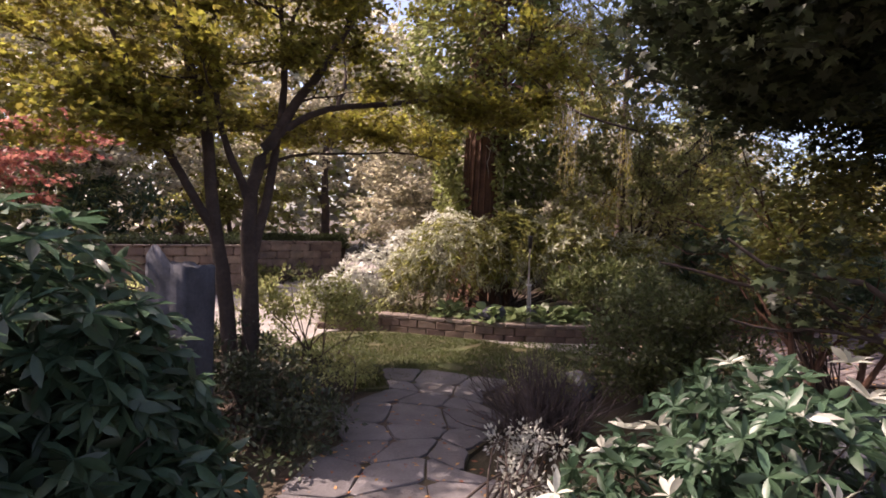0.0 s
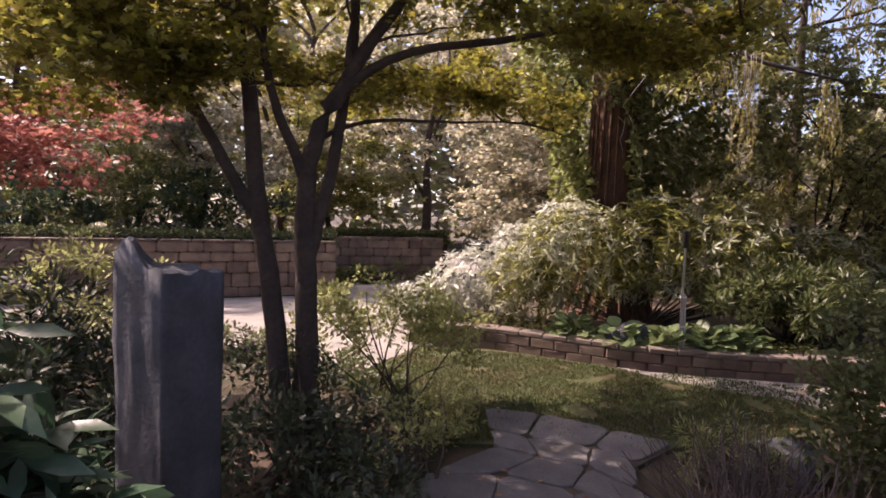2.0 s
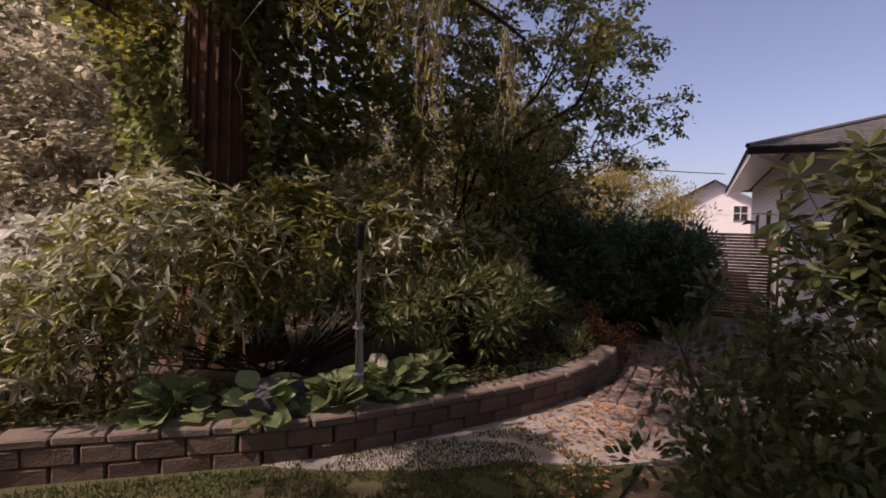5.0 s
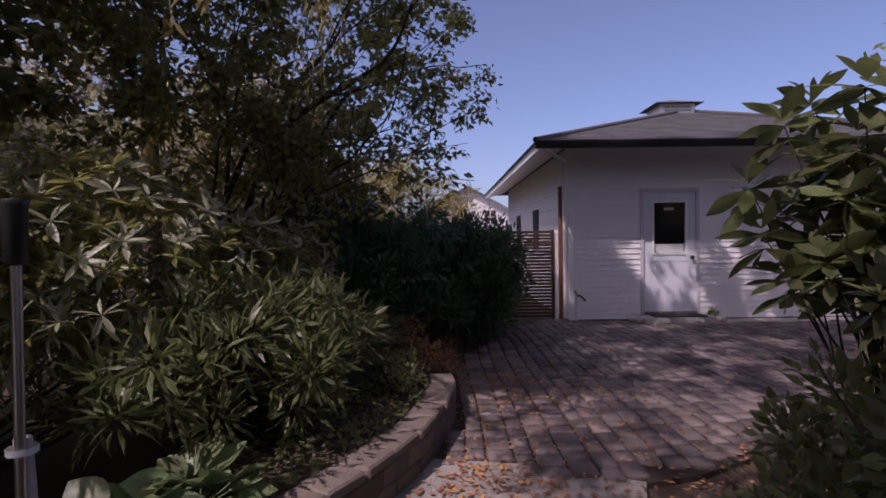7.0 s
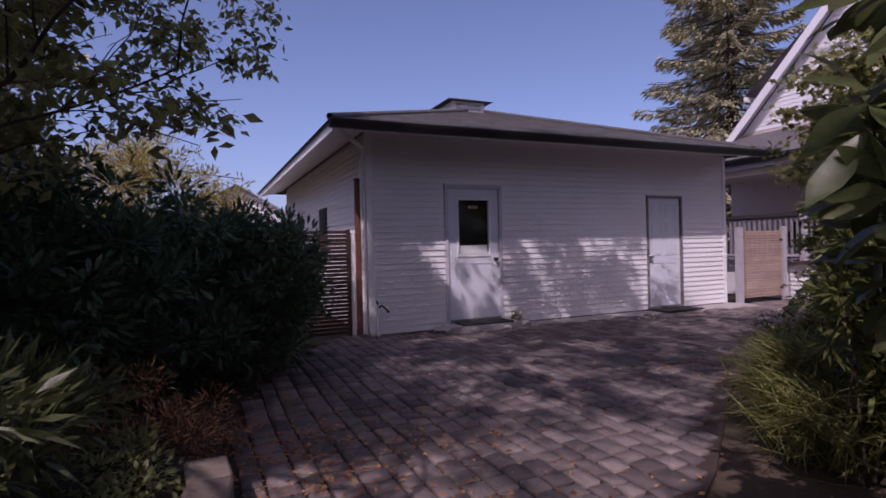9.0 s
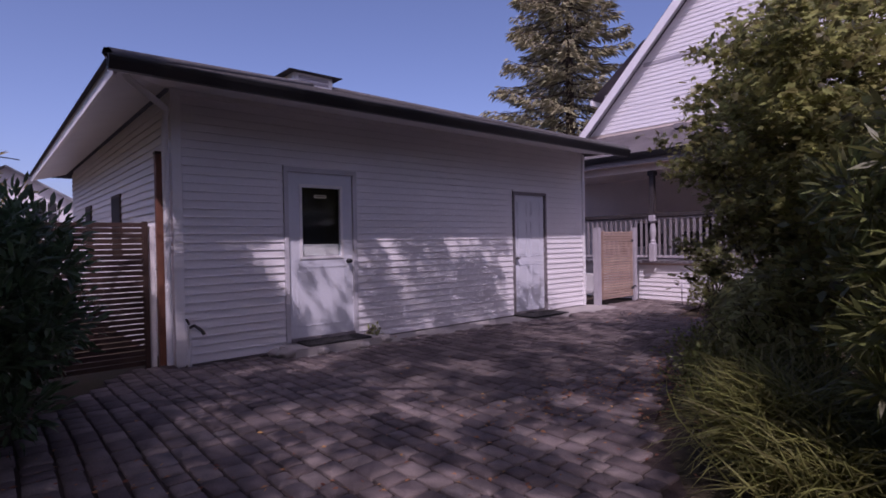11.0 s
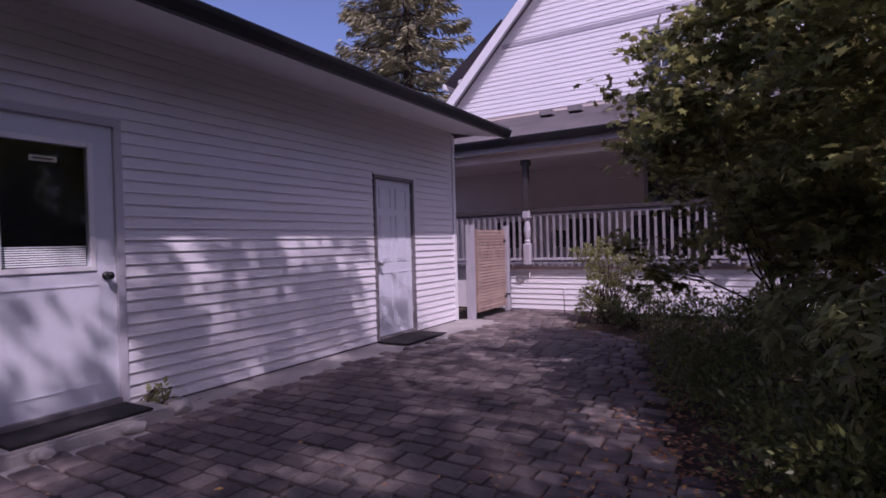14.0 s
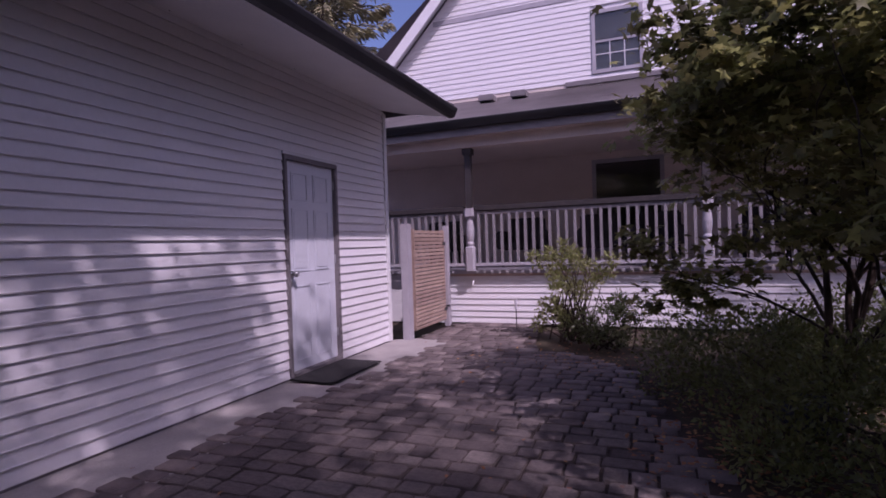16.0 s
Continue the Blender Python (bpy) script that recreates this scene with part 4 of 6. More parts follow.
def block_mesh(w, d, h, seed):
    bm = bmesh.new()
    add_box(bm, (-w / 2, -d / 2, 0), (w / 2, d / 2, h))
    bmesh.ops.bevel(bm, geom=bm.edges[:], offset=0.012, segments=1, affect="EDGES")
    for v in bm.verts:
        v.co += Vector([noise.noise(v.co * 9 + Vector((seed * 3, k * 5, 0))) * 0.008 for k in range(3)])
    me = bpy.data.meshes.new("block")
    bm.to_mesh(me)
    bm.free()
    return me


bl = [block_mesh(0.285, 0.2, 0.112, k) for k in range(4)]
cp = [block_mesh(0.285, 0.205, 0.06, k + 5) for k in range(3)]
for me in bl:
    me.materials.append(BLOCK)
for me in cp:
    me.materials.append(CAP)
g = random.Random(8)
for row, (meshes, pitch, z) in enumerate(((bl, 0.29, -0.02), (bl, 0.29, 0.093), (cp, 0.29, 0.206))):
    s = 0.1 + 0.145 * (row % 2)
    while s < seg[-1] - 0.1:
        (x, y), a = along_edge(s)
        ob = new("block" if row < 2 else "cap_block", g.choice(meshes))
        ob.parent = bed
        ob.matrix_basis = pose(x - 6.5, y - 5.5, z + g.uniform(-0.003, 0.003), g.uniform(-1, 1), g.uniform(-1, 1), a + g.uniform(-2, 2))
        s += pitch

rod = thing("garden_light_pole", "slim garden light on a pole lashed to a bleached stake", "garden light", at=(5.29, 5.78, 0.2))
tubes("pole", [([(5.3, 5.78, 0.2), (5.295, 5.775, 0.9), (5.29, 5.77, 1.38)], [0.014] * 3)], CHROME, rod, 10)
tubes("lamp_head", [([(5.29, 5.77, 1.36), (5.29, 5.77, 1.37), (5.29, 5.77, 1.53), (5.29, 5.77, 1.545), (5.29, 5.77, 1.55)], [0.018, 0.03, 0.032, 0.036, 0.01])], BLACK, rod, 12)
tubes("stake", [([(5.345, 5.79, 0.2), (5.34, 5.785, 0.55), (5.325, 5.79, 0.86), (5.325, 5.79, 0.862)], [0.03, 0.027, 0.024, 0.002])], PALEWOOD, rod, 7)
for z in (0.5, 0.82):
    tubes("tie", [([(5.31, 5.78, z), (5.31, 5.78, z + 0.02)], [0.04, 0.04])], WHITE, rod, 10)

for i, (x, y, sx, sy, sz, z) in enumerate(((5.15, 6.35, 0.32, 0.25, 0.17, 0.28), (5.75, 6.2, 0.2, 0.16, 0.12, 0.26), (4.3, 1.3, 0.5, 0.35, 0.35, 0.2), (8.9, -3.0, 0.2, 0.2, 0.15, 0.05), (4.15, 3.78, 0.3, 0.22, 0.16, 0.03))):
    bm = bmesh.new()
    bmesh.ops.create_icosphere(bm, subdivisions=4, radius=1.0)
    for v in bm.verts:
        n = 1 + 0.25 * noise.noise(v.co * 1.4 + Vector((i * 9, 0, 0))) + 0.06 * noise.noise(v.co * 5)
        v.co = Vector((x + v.co.x * sx * n, y + v.co.y * sy * n, z + v.co.z * sz * n))
    for f in bm.faces:
        f.smooth = True
    tagged(part("boulder", bm, GRANITE), "rough grey boulder half sunk in the bed", "boulder", "garden boulders")

# ---------------------------------------------------------------- trees
def tree(name, label, base, stems, blobs, n, size, shape, mat, seed, bark=BARK, depth=2, per_tip=0.5, up=0.8, tuft=0.35, droop=0.0, kids=3, flat=0.5, shell=0.3, category="tree", group="", spread=0.55):
    """stems: (way, length, radius) from the base; leaves hang in tufts round the twigs and through the crown's heap."""
    g = np.random.default_rng(seed)
    top = thing(name, label, category, group, tuple(base))
    limbs, ends = [], []
    for way, length, r in stems:
        grow(g, np.array(base) + g.normal(0, 0.03, 3) * (1, 1, 0), way, length, r, depth, limbs, ends, kids=kids, spread=spread)
    tubes("trunk", limbs, bark, top, 7)
    at = np.zeros((0, 3))
    k = int(n * per_tip) if ends else 0
    if k:
        e = np.array(ends)
        c = e[g.integers(0, len(e), max(8, k // 45))] + g.normal(0, 0.12, (max(8, k // 45), 3))
        a, _ = cloud(g, [(p, (tuft, tuft, tuft * flat)) for p in c], k, 0.1)
        at = np.r_[at, a]
    if blobs:
        a, _ = cloud(g, clumps(g, blobs, max(20, (n - k) // 45), tuft, flat, shell), n - k, 0.1)
        at = np.r_[at, a]
    way = g.normal(0, 1, at.shape) * (1, 1, 0.4) + (0, 0, -droop)
    leaves("crown", at, way, size, shape, mat, top, seed, up)
    return top


def stem_line(line):
    """A smooth bent line through a few turning points."""
    c = np.array(line, float)
    for _ in range(2):
        m = np.empty((2 * len(c) - 2, 3))
        m[0::2], m[1::2] = c[:-1] * 0.75 + c[1:] * 0.25, c[:-1] * 0.25 + c[1:] * 0.75
        c = np.r_[c[:1], m, c[-1:]]
    return c


g = np.random.default_rng(31)
maple = thing("maple_tree", "multi-stemmed maple with grey-brown trunks and olive leaves", "tree", at=(1.15, 5.3, 0))
def stem(name, line, r0, r1):
    """A bent stem through a few turning points, smoothed."""
    c = stem_line(line)
    c[1:-1] += g.normal(0, 0.006, (len(c) - 2, 3))
    tubes(name, [(c, np.linspace(r0, r1, len(c)))], BARK, maple, 9)
    return c


mains = [stem("trunk", [(1.08, 5.3, -0.02), (1.03, 5.3, 0.95), (0.9, 5.3, 1.6), (0.83, 5.32, 2.6), (0.62, 5.4, 3.3), (0.4, 5.5, 4.2)], 0.085, 0.025),
         stem("trunk", [(1.22, 5.3, -0.02), (1.25, 5.3, 0.9), (1.2, 5.3, 1.6), (1.26, 5.3, 2.15), (1.6, 5.28, 2.75), (1.95, 5.2, 3.3), (2.4, 5.0, 4.2)], 0.095, 0.025),
         stem("bough", [(0.94, 5.3, 1.5), (0.7, 5.3, 1.9), (0.45, 5.35, 2.35), (0.22, 5.4, 3.0), (-0.1, 5.5, 3.7)], 0.05, 0.015),
         stem("bough", [(1.21, 5.3, 1.85), (1.04, 5.32, 2.25), (0.92, 5.35, 2.6), (0.95, 5.5, 3.6)], 0.045, 0.015),
         stem("bough", [(1.24, 5.3, 1.3), (1.4, 5.34, 1.9), (1.48, 5.4, 2.4), (1.6, 5.5, 3.0), (1.6, 5.7, 3.9)], 0.058, 0.02),
         stem("bough", [(1.32, 5.3, 2.35), (1.8, 5.2, 2.78), (2.6, 4.9, 2.9), (3.3, 4.6, 3.05), (4.1, 4.3, 3.0)], 0.042, 0.009),
         stem("bough", [(1.26, 5.3, 2.1), (1.75, 5.7, 2.38), (2.6, 6.1, 2.48), (3.4, 6.35, 2.62), (4.1, 6.4, 2.55)], 0.021, 0.005),
         stem("bough", [(1.5, 5.3, 2.65), (1.55, 5.4, 3.2), (1.75, 5.5, 4.0)], 0.035, 0.012)]
limbs, ends = [], []
for c in mains:
    for k in range(5):
        q = c[int(len(c) * g.uniform(0.55, 0.98))]
        side = g.normal(0, 1, 3) * (1, 1, 0.25)
        grow(g, q, side + (0, 0, 0.35), g.uniform(0.5, 0.95), 0.013, 1, limbs, ends, spread=0.5)
tubes("twig_work", limbs, BARK, maple, 5, kind="stuff")
n = 55000
e = np.array(ends)
k = int(n * 0.3)
a1, _ = cloud(g, [(p, (0.3, 0.3, 0.1)) for p in e[g.integers(0, len(e), k // 45)]], k, 0.1)
# The heaps at y 7.5 and 8.3 are added to shade the lawn.
CROWN = [((0.6, 5.4, 3.7), (2.2, 1.8, 0.9)), ((2.2, 4.8, 4.4), (2.0, 1.8, 0.8)), ((-0.6, 5.9, 2.7), (1.1, 0.9, 0.5)), ((-0.8, 6.6, 3.6), (1.3, 1.0, 0.5)), ((1.2, 5.2, 5.2), (2.4, 2.2, 0.8)), ((3.0, 6.6, 5.8), (1.5, 1.2, 0.5)), ((-0.2, 7.5, 4.9), (1.5, 1.1, 0.5)), ((0.7, 8.3, 5.8), (1.3, 1.0, 0.5)),
         ((1.8, 6.2, 2.75), (1.0, 0.7, 0.22)), ((2.9, 6.2, 2.85), (0.9, 0.6, 0.22)), ((0.2, 5.0, 2.5), (0.8, 0.5, 0.3)), ((3.3, 4.5, 2.9), (0.9, 0.5, 0.2))]
a2, _ = cloud(g, clumps(g, CROWN, (n - k) // 62, 0.3, 0.35, 0.3), n - k, 0.1)
at = np.r_[a1, a2]
leaves("crown", at, g.normal(0, 1, at.shape) * (1, 1, 0.4), 0.06, PALM, L_MAPLE, maple, 31, 0.8)
at, _ = cloud(g, clumps(g, CROWN[8:], 190, 0.26, 0.3, 0.1), 8500, 0.1)
leaves("lower_crown", at, g.normal(0, 1, at.shape) * (1, 1, 0.4), 0.06, PALM, L_MAPLE, maple, 32, 0.8)
tree("red_maple", "Japanese maple with pinkish red leaves", (-2.6, 7.4, 0), [((0.1, 0, 1), 1.6, 0.07), ((-0.3, 0.2, 1), 1.7, 0.06), ((0.3, -0.2, 1), 1.5, 0.05)],
     [((-2.5, 7.3, 2.6), (1.5, 1.2, 0.9)), ((-1.6, 7.4, 2.2), (0.9, 0.8, 0.5)), ((-3.2, 7.2, 3.4), (1.5, 1.3, 0.8)), ((-0.8, 7.3, 2.05), (0.6, 0.6, 0.35)), ((-0.3, 7.4, 2.5), (0.7, 0.6, 0.3))], 19000, 0.065, PALM, L_RED, 12, per_tip=0.2, tuft=0.28, flat=0.35)

cedar = thing("cedar_tree", "huge red-barked cedar wrapped in ivy", "tree", at=(6.2, 8.05, 0.1))
g = np.random.default_rng(14)
zs = np.linspace(0.05, 13, 24)
tubes("trunk", [(np.stack([6.2 + 0.03 * np.sin(zs), 8.05 + 0 * zs, zs], 1), 0.46 * (1 - zs / 16) + 0.25 * np.exp(-zs * 1.6))], BARKRED, cedar, 20)
rib = []
for k in range(22):
    a = k * 2 * math.pi / 22
    zz = np.linspace(0.1, 7, 10)
    rr = 0.46 * (1 - zz / 16) + 0.25 * np.exp(-zz * 1.6)
    rib.append((np.stack([6.2 + rr * np.cos(a + zz * 0.03), 8.05 + rr * np.sin(a + zz * 0.03), zz], 1), np.full(10, 0.022) * g.uniform(0.6, 1.2)))
tubes("bark_relief", rib, BARKRED, cedar, 5, kind="stuff")
limbs, ends = [], []
for k in range(12):
    a, z = g.uniform(0, 6.28), g.uniform(6.4, 10.5)
    grow(g, (6.2, 8.05, z), (math.cos(a), math.sin(a), -0.1), g.uniform(1.5, 2.6), 0.05, 1, limbs, ends, rise=-0.15, spread=0.4)
for k in range(9):
    a = radians(-110 + 15 * k)
    grow(g, (6.2, 8.05, 4.4 + 0.22 * k), (math.cos(a), math.sin(a), -0.05), 1.5 + 0.1 * (k % 4), 0.045, 1, limbs, ends, rise=-0.2, spread=0.4)
tubes("limb_work", limbs, BARKRED, cedar, 6, kind="stuff")
e = np.array(ends)
at, _ = cloud(g, [(p, (0.4, 0.4, 0.25)) for p in e[g.integers(0, len(e), 420)]], 15000, 0.1)
leaves("crown", at, g.normal(0, 1, at.shape) * (1, 1, 0.3) + (0, 0, -0.6), 0.13, THIN, L_OLIVE, cedar, 15, 0.5)
# low bough over the bed with bleached hanging sprays
bough = stem_line([(6.1, 7.75, 4.7), (5.95, 7.0, 4.55), (5.8, 6.2, 4.0), (5.75, 5.6, 3.4), (6.2, 5.2, 3.2), (6.7, 5.1, 3.15)])
tubes("bough", [(bough, np.linspace(0.04, 0.01, len(bough)))], BARK, cedar, 8)
strand, at = [], []
for cx, cy, zt, zb, m in ((5.67, 5.44, 3.35, 2.05, 11), (6.55, 5.15, 3.15, 2.2, 7), (5.78, 5.9, 3.7, 2.9, 5)):
    for k in range(m):
        p = np.array((cx + g.normal(0, 0.055), cy + g.normal(0, 0.055), zt + g.uniform(-0.15, 0.1)))
        q = p + np.c_[np.cumsum(g.normal(0, 0.012, (9, 2)), 0), -np.linspace(0, (zt - zb) * g.uniform(0.5, 1.0), 9)]
        strand.append((q, np.linspace(0.005, 0.0015, 9)))
        at.append(np.repeat(q[1:], 5, 0) + g.normal(0, 0.018, (40, 3)))
tubes("hanging_stem", strand, PALEWOOD, cedar, 4, kind="stuff")
at = np.concatenate(at)
leaves("hanging_spray", at, g.normal(0, 0.3, at.shape) + (0, 0, -1), 0.07, THIN, L_GOLD, cedar, 27, 0.3)
vine = thing("ivy", "ivy climbing thickly over the cedar trunk", "climber", at=(6.2, 8.05, 0.3))
n = 26000
z = g.uniform(0.9, 7.5, n)
a = g.uniform(0, 2 * np.pi, n)
r = (0.5 + 0.5 * np.clip((z - 1.4) / 1.6, 0, 1)) * (1 + 0.35 * np.sin(a * 3 + z * 1.3)) * g.uniform(0.75, 1.25, n)
keep = ~((np.abs(a - 3.95 + 0.12 * np.sin(z * 2.3)) < 0.3) & (z < 3.2))
at = np.stack([6.2 + r * np.cos(a), 8.05 + r * np.sin(a), z], 1)[keep]
leaves("foliage", at, np.stack([np.cos(a), np.sin(a), -0.5 + 0 * a], 1)[keep] + g.normal(0, 0.4, at.shape), 0.09, ROUND, L_IVY, vine, 16, 0.4)
tw = []
for k in range(12):
    a0, z0 = g.uniform(3.4, 5.6), g.uniform(1.8, 5)
    p = np.array((6.2 + 0.7 * math.cos(a0), 8.05 + 0.7 * math.sin(a0), z0))
    q = p + np.cumsum(g.normal(0, 0.1, (6, 3)) + (0.06 * math.cos(a0), 0.06 * math.sin(a0), -0.12), 0)
    tw.append((q, np.linspace(0.007, 0.003, 6)))
tubes("bare_stem", tw, PALEWOOD, vine, 4, kind="stuff")

dark = tree("dark_tree", "dense dark evergreen tree leaning over the path", (5.3, 0.9, 0), [((-0.25, -0.1, 1), 2.2, 0.12), ((0.15, -0.15, 1), 2.4, 0.1), ((-0.5, -0.1, 1), 2.0, 0.08)],
     [((3.3, 1.5, 2.9), (1.1, 0.9, 0.65)), ((4.2, 2.05, 3.1), (1.2, 0.8, 0.75)), ((2.7, 0.5, 3.2), (1.0, 0.9, 0.6)), ((4.0, 1.9, 2.85), (0.6, 0.6, 0.45)), ((4.0, 2.0, 3.3), (0.9, 0.8, 0.7)), ((4.9, 1.6, 2.75), (0.85, 0.6, 0.42)), ((5.9, 1.1, 3.0), (1.0, 0.9, 0.9)), ((5.6, 0.6, 2.7), (1.1, 1.0, 0.9)), ((5.6, 1.2, 2.2), (0.9, 0.8, 0.5))],
     56000, 0.085, PALM, L_DEEP, 17, depth=2, per_tip=0.02, tuft=0.3, shell=0.15)
# High tufts added overhead to dapple the courtyard, most of them out of view.
g2 = np.random.default_rng(25)
at, way = cloud(g2, clumps(g2, [((4.0, 1.6, 4.2), (1.8, 1.6, 0.8)), ((5.2, 2.2, 5.0), (1.6, 1.4, 0.8)), ((5.6, 3.6, 6.6), (1.8, 1.6, 0.8)), ((6.7, 4.4, 7.4), (1.6, 1.5, 0.8)), ((4.9, 5.3, 6.6), (1.5, 1.2, 0.6))], 190, 0.3, 0.5, 0.15), 12500, 0.1)
leaves("upper_crown", at, g2.normal(0, 1, at.shape) * (1, 1, 0.4), 0.085, PALM, L_DEEP, dark, 26, 0.8)
tree("olive_tree", "small open tree with reddish stems and olive leaves", (4.5, 1.75, 0), [((-0.2, 0.1, 1), 1.3, 0.035), ((0.25, -0.15, 1), 1.3, 0.035), ((0, -0.25, 1), 1.4, 0.03), ((0.1, -0.1, 1), 1.2, 0.03)],
     [((4.6, 1.8, 2.0), (0.75, 0.65, 0.7)), ((4.0, 1.35, 1.6), (0.6, 0.5, 0.5)), ((5.1, 1.8, 2.4), (0.85, 0.7, 0.45)), ((5.6, 2.2, 2.0), (0.7, 0.6, 0.5))], 10000, 0.06, OVAL, L_OLIVE, 18, bark=BARKRED, per_tip=0.4, tuft=0.22)
# Out-of-view tree, added only to cast shade.
tree("shade_tree", "unseen broadleaf tree behind the path, added to cast shade", (2.6, -2.6, 0), [((0.1, 0.2, 1), 4.5, 0.2)],
     [((2.6, -0.8, 6.8), (2.2, 2.0, 1.1)), ((1.8, -2.4, 7.5), (2.4, 2.2, 1.3))], 9000, 0.12, OVAL, L_DARK, 19, depth=3, per_tip=0.2, tuft=0.45)
# Added out of view: its crown breaks the sun on paving and wall.
tree("shade_tree", "unseen broadleaf tree added to dapple the paving and garage wall", (5.6, -1.0, 0), [((0.25, 0.3, 1), 5.0, 0.13)],
     [((8.2, 1.6, 6.9), (2.3, 2.1, 1.1)), ((7.2, 3.6, 7.2), (1.3, 1.2, 0.7)), ((8.9, 2.9, 6.6), (1.2, 1.1, 0.7))], 10000, 0.12, OVAL, L_DARK, 22, depth=2, per_tip=0.02, tuft=0.34)
# The crown heaps above z 6 are unseen, added to shade paving and wall.
arch = tree("arching_tree", "broadleaf tree with arching leafy branches over the bed", (9.2, 6.9, 0.2),
     [((0.3, -0.3, 1), 2.1, 0.055), ((0.1, -0.1, 1), 2.4, 0.06), ((-0.35, -0.1, 1), 2.2, 0.05), ((0.4, 0.1, 0.8), 2.0, 0.04)],
     [((9.5, 5.9, 4.3), (1.1, 0.9, 0.9)), ((10.2, 5.2, 3.9), (0.9, 0.6, 0.5)), ((10.7, 4.75, 3.3), (0.6, 0.4, 0.35)), ((10.9, 4.6, 2.6), (0.55, 0.35, 0.25)), ((9.3, 6.2, 2.5), (1.2, 0.7, 0.7)), ((8.3, 6.6, 3.4), (1.2, 0.9, 1.2)), ((8.6, 7.4, 2.4), (1.5, 0.9, 1.0)), ((7.9, 7.7, 4.3), (1.6, 1.1, 1.2)), ((10.2, 6.6, 2.3), (1.2, 0.8, 0.9)), ((9.0, 6.0, 5.6), (1.9, 1.4, 0.9)), ((9.4, 4.8, 6.1), (1.3, 1.0, 0.6)), ((8.2, 5.6, 6.9), (1.5, 1.2, 0.6)), ((10.6, 4.15, 3.3), (0.5, 0.35, 0.4)), ((10.3, 4.4, 4.0), (0.6, 0.4, 0.5)), ((7.4, 7.0, 2.6), (0.8, 0.7, 0.7))],
     40000, 0.085, OVAL, L_ARCH, 20, depth=3, per_tip=0.3, tuft=0.2, droop=0.5, flat=0.8, shell=0.4)
# Extra tufts above the view, placed to shade the garage wall and paving.
g2 = np.random.default_rng(23)
at, way = cloud(g2, clumps(g2, [((9.85, 4.1, 5.45), (0.55, 0.4, 0.45)), ((7.6, 4.75, 5.6), (0.6, 0.5, 0.35)), ((9.9, 4.45, 5.5), (0.7, 0.6, 0.45)), ((9.3, 4.75, 5.9), (0.6, 0.55, 0.4)), ((8.1, 4.95, 5.6), (0.55, 0.5, 0.3))], 260, 0.2, 0.8, 0.2), 11500, 0.1)
leaves("upper_crown", at, way + (0, 0, -0.5), 0.09, OVAL, L_ARCH, arch, 24, 0.8)
weep = thing("weeping_conifer", "weeping conifer with pale hanging shoots", "tree", at=(10.0, 7.9, 0.2))
limbs, ends = [], []
for k in range(16):
    a, z = g.uniform(0, 6.28), g.uniform(2.6, 6.0)
    grow(g, (10.0, 7.9, z), (math.cos(a), math.sin(a), 0.2), g.uniform(0.9, 1.6), 0.04, 1, limbs, ends, rise=-0.1)
zs = np.linspace(0.15, 6.5, 8)
tubes("trunk", [(np.stack([10 + 0 * zs, 7.9 + 0 * zs, zs], 1), np.linspace(0.12, 0.04, 8))], BARK, weep, 7)
tubes("limb_work", limbs, BARK, weep, 6, kind="stuff")
e = np.array(ends)
st = e[g.integers(0, len(e), 260)]
at = np.concatenate([p - np.array((0, 0, 1)) * np.linspace(0, g.uniform(0.3, 1.1), 26)[:, None] + g.normal(0, 0.03, (26, 3)) for p in st])
leaves("crown", at, g.normal(0, 0.35, at.shape) + (0, 0, -1), 0.13, THIN, L_GOLD, weep, 21, 0.3)

# L_HAZE gives the far crowns their haze by colour.
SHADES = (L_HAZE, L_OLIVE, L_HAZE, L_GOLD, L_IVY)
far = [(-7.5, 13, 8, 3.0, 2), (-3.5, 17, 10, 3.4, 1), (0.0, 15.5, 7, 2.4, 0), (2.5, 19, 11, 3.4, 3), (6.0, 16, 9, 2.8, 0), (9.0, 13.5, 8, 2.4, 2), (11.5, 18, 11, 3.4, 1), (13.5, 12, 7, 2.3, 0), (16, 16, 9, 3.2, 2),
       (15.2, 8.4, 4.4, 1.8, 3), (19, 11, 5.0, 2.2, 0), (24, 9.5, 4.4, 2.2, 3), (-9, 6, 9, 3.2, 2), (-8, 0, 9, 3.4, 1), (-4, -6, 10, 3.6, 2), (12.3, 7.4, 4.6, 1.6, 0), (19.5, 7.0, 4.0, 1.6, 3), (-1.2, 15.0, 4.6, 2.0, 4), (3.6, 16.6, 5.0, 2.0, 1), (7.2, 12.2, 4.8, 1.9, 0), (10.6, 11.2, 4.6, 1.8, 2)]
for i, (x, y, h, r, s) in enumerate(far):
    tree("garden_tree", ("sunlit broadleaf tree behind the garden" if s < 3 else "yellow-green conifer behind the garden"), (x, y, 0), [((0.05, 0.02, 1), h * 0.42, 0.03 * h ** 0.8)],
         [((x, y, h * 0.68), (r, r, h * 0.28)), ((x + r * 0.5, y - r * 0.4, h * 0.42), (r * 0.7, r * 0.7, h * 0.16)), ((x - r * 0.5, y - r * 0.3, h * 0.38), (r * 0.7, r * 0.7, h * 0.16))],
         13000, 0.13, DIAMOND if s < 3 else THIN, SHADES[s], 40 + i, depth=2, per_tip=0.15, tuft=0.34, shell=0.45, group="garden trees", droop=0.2)


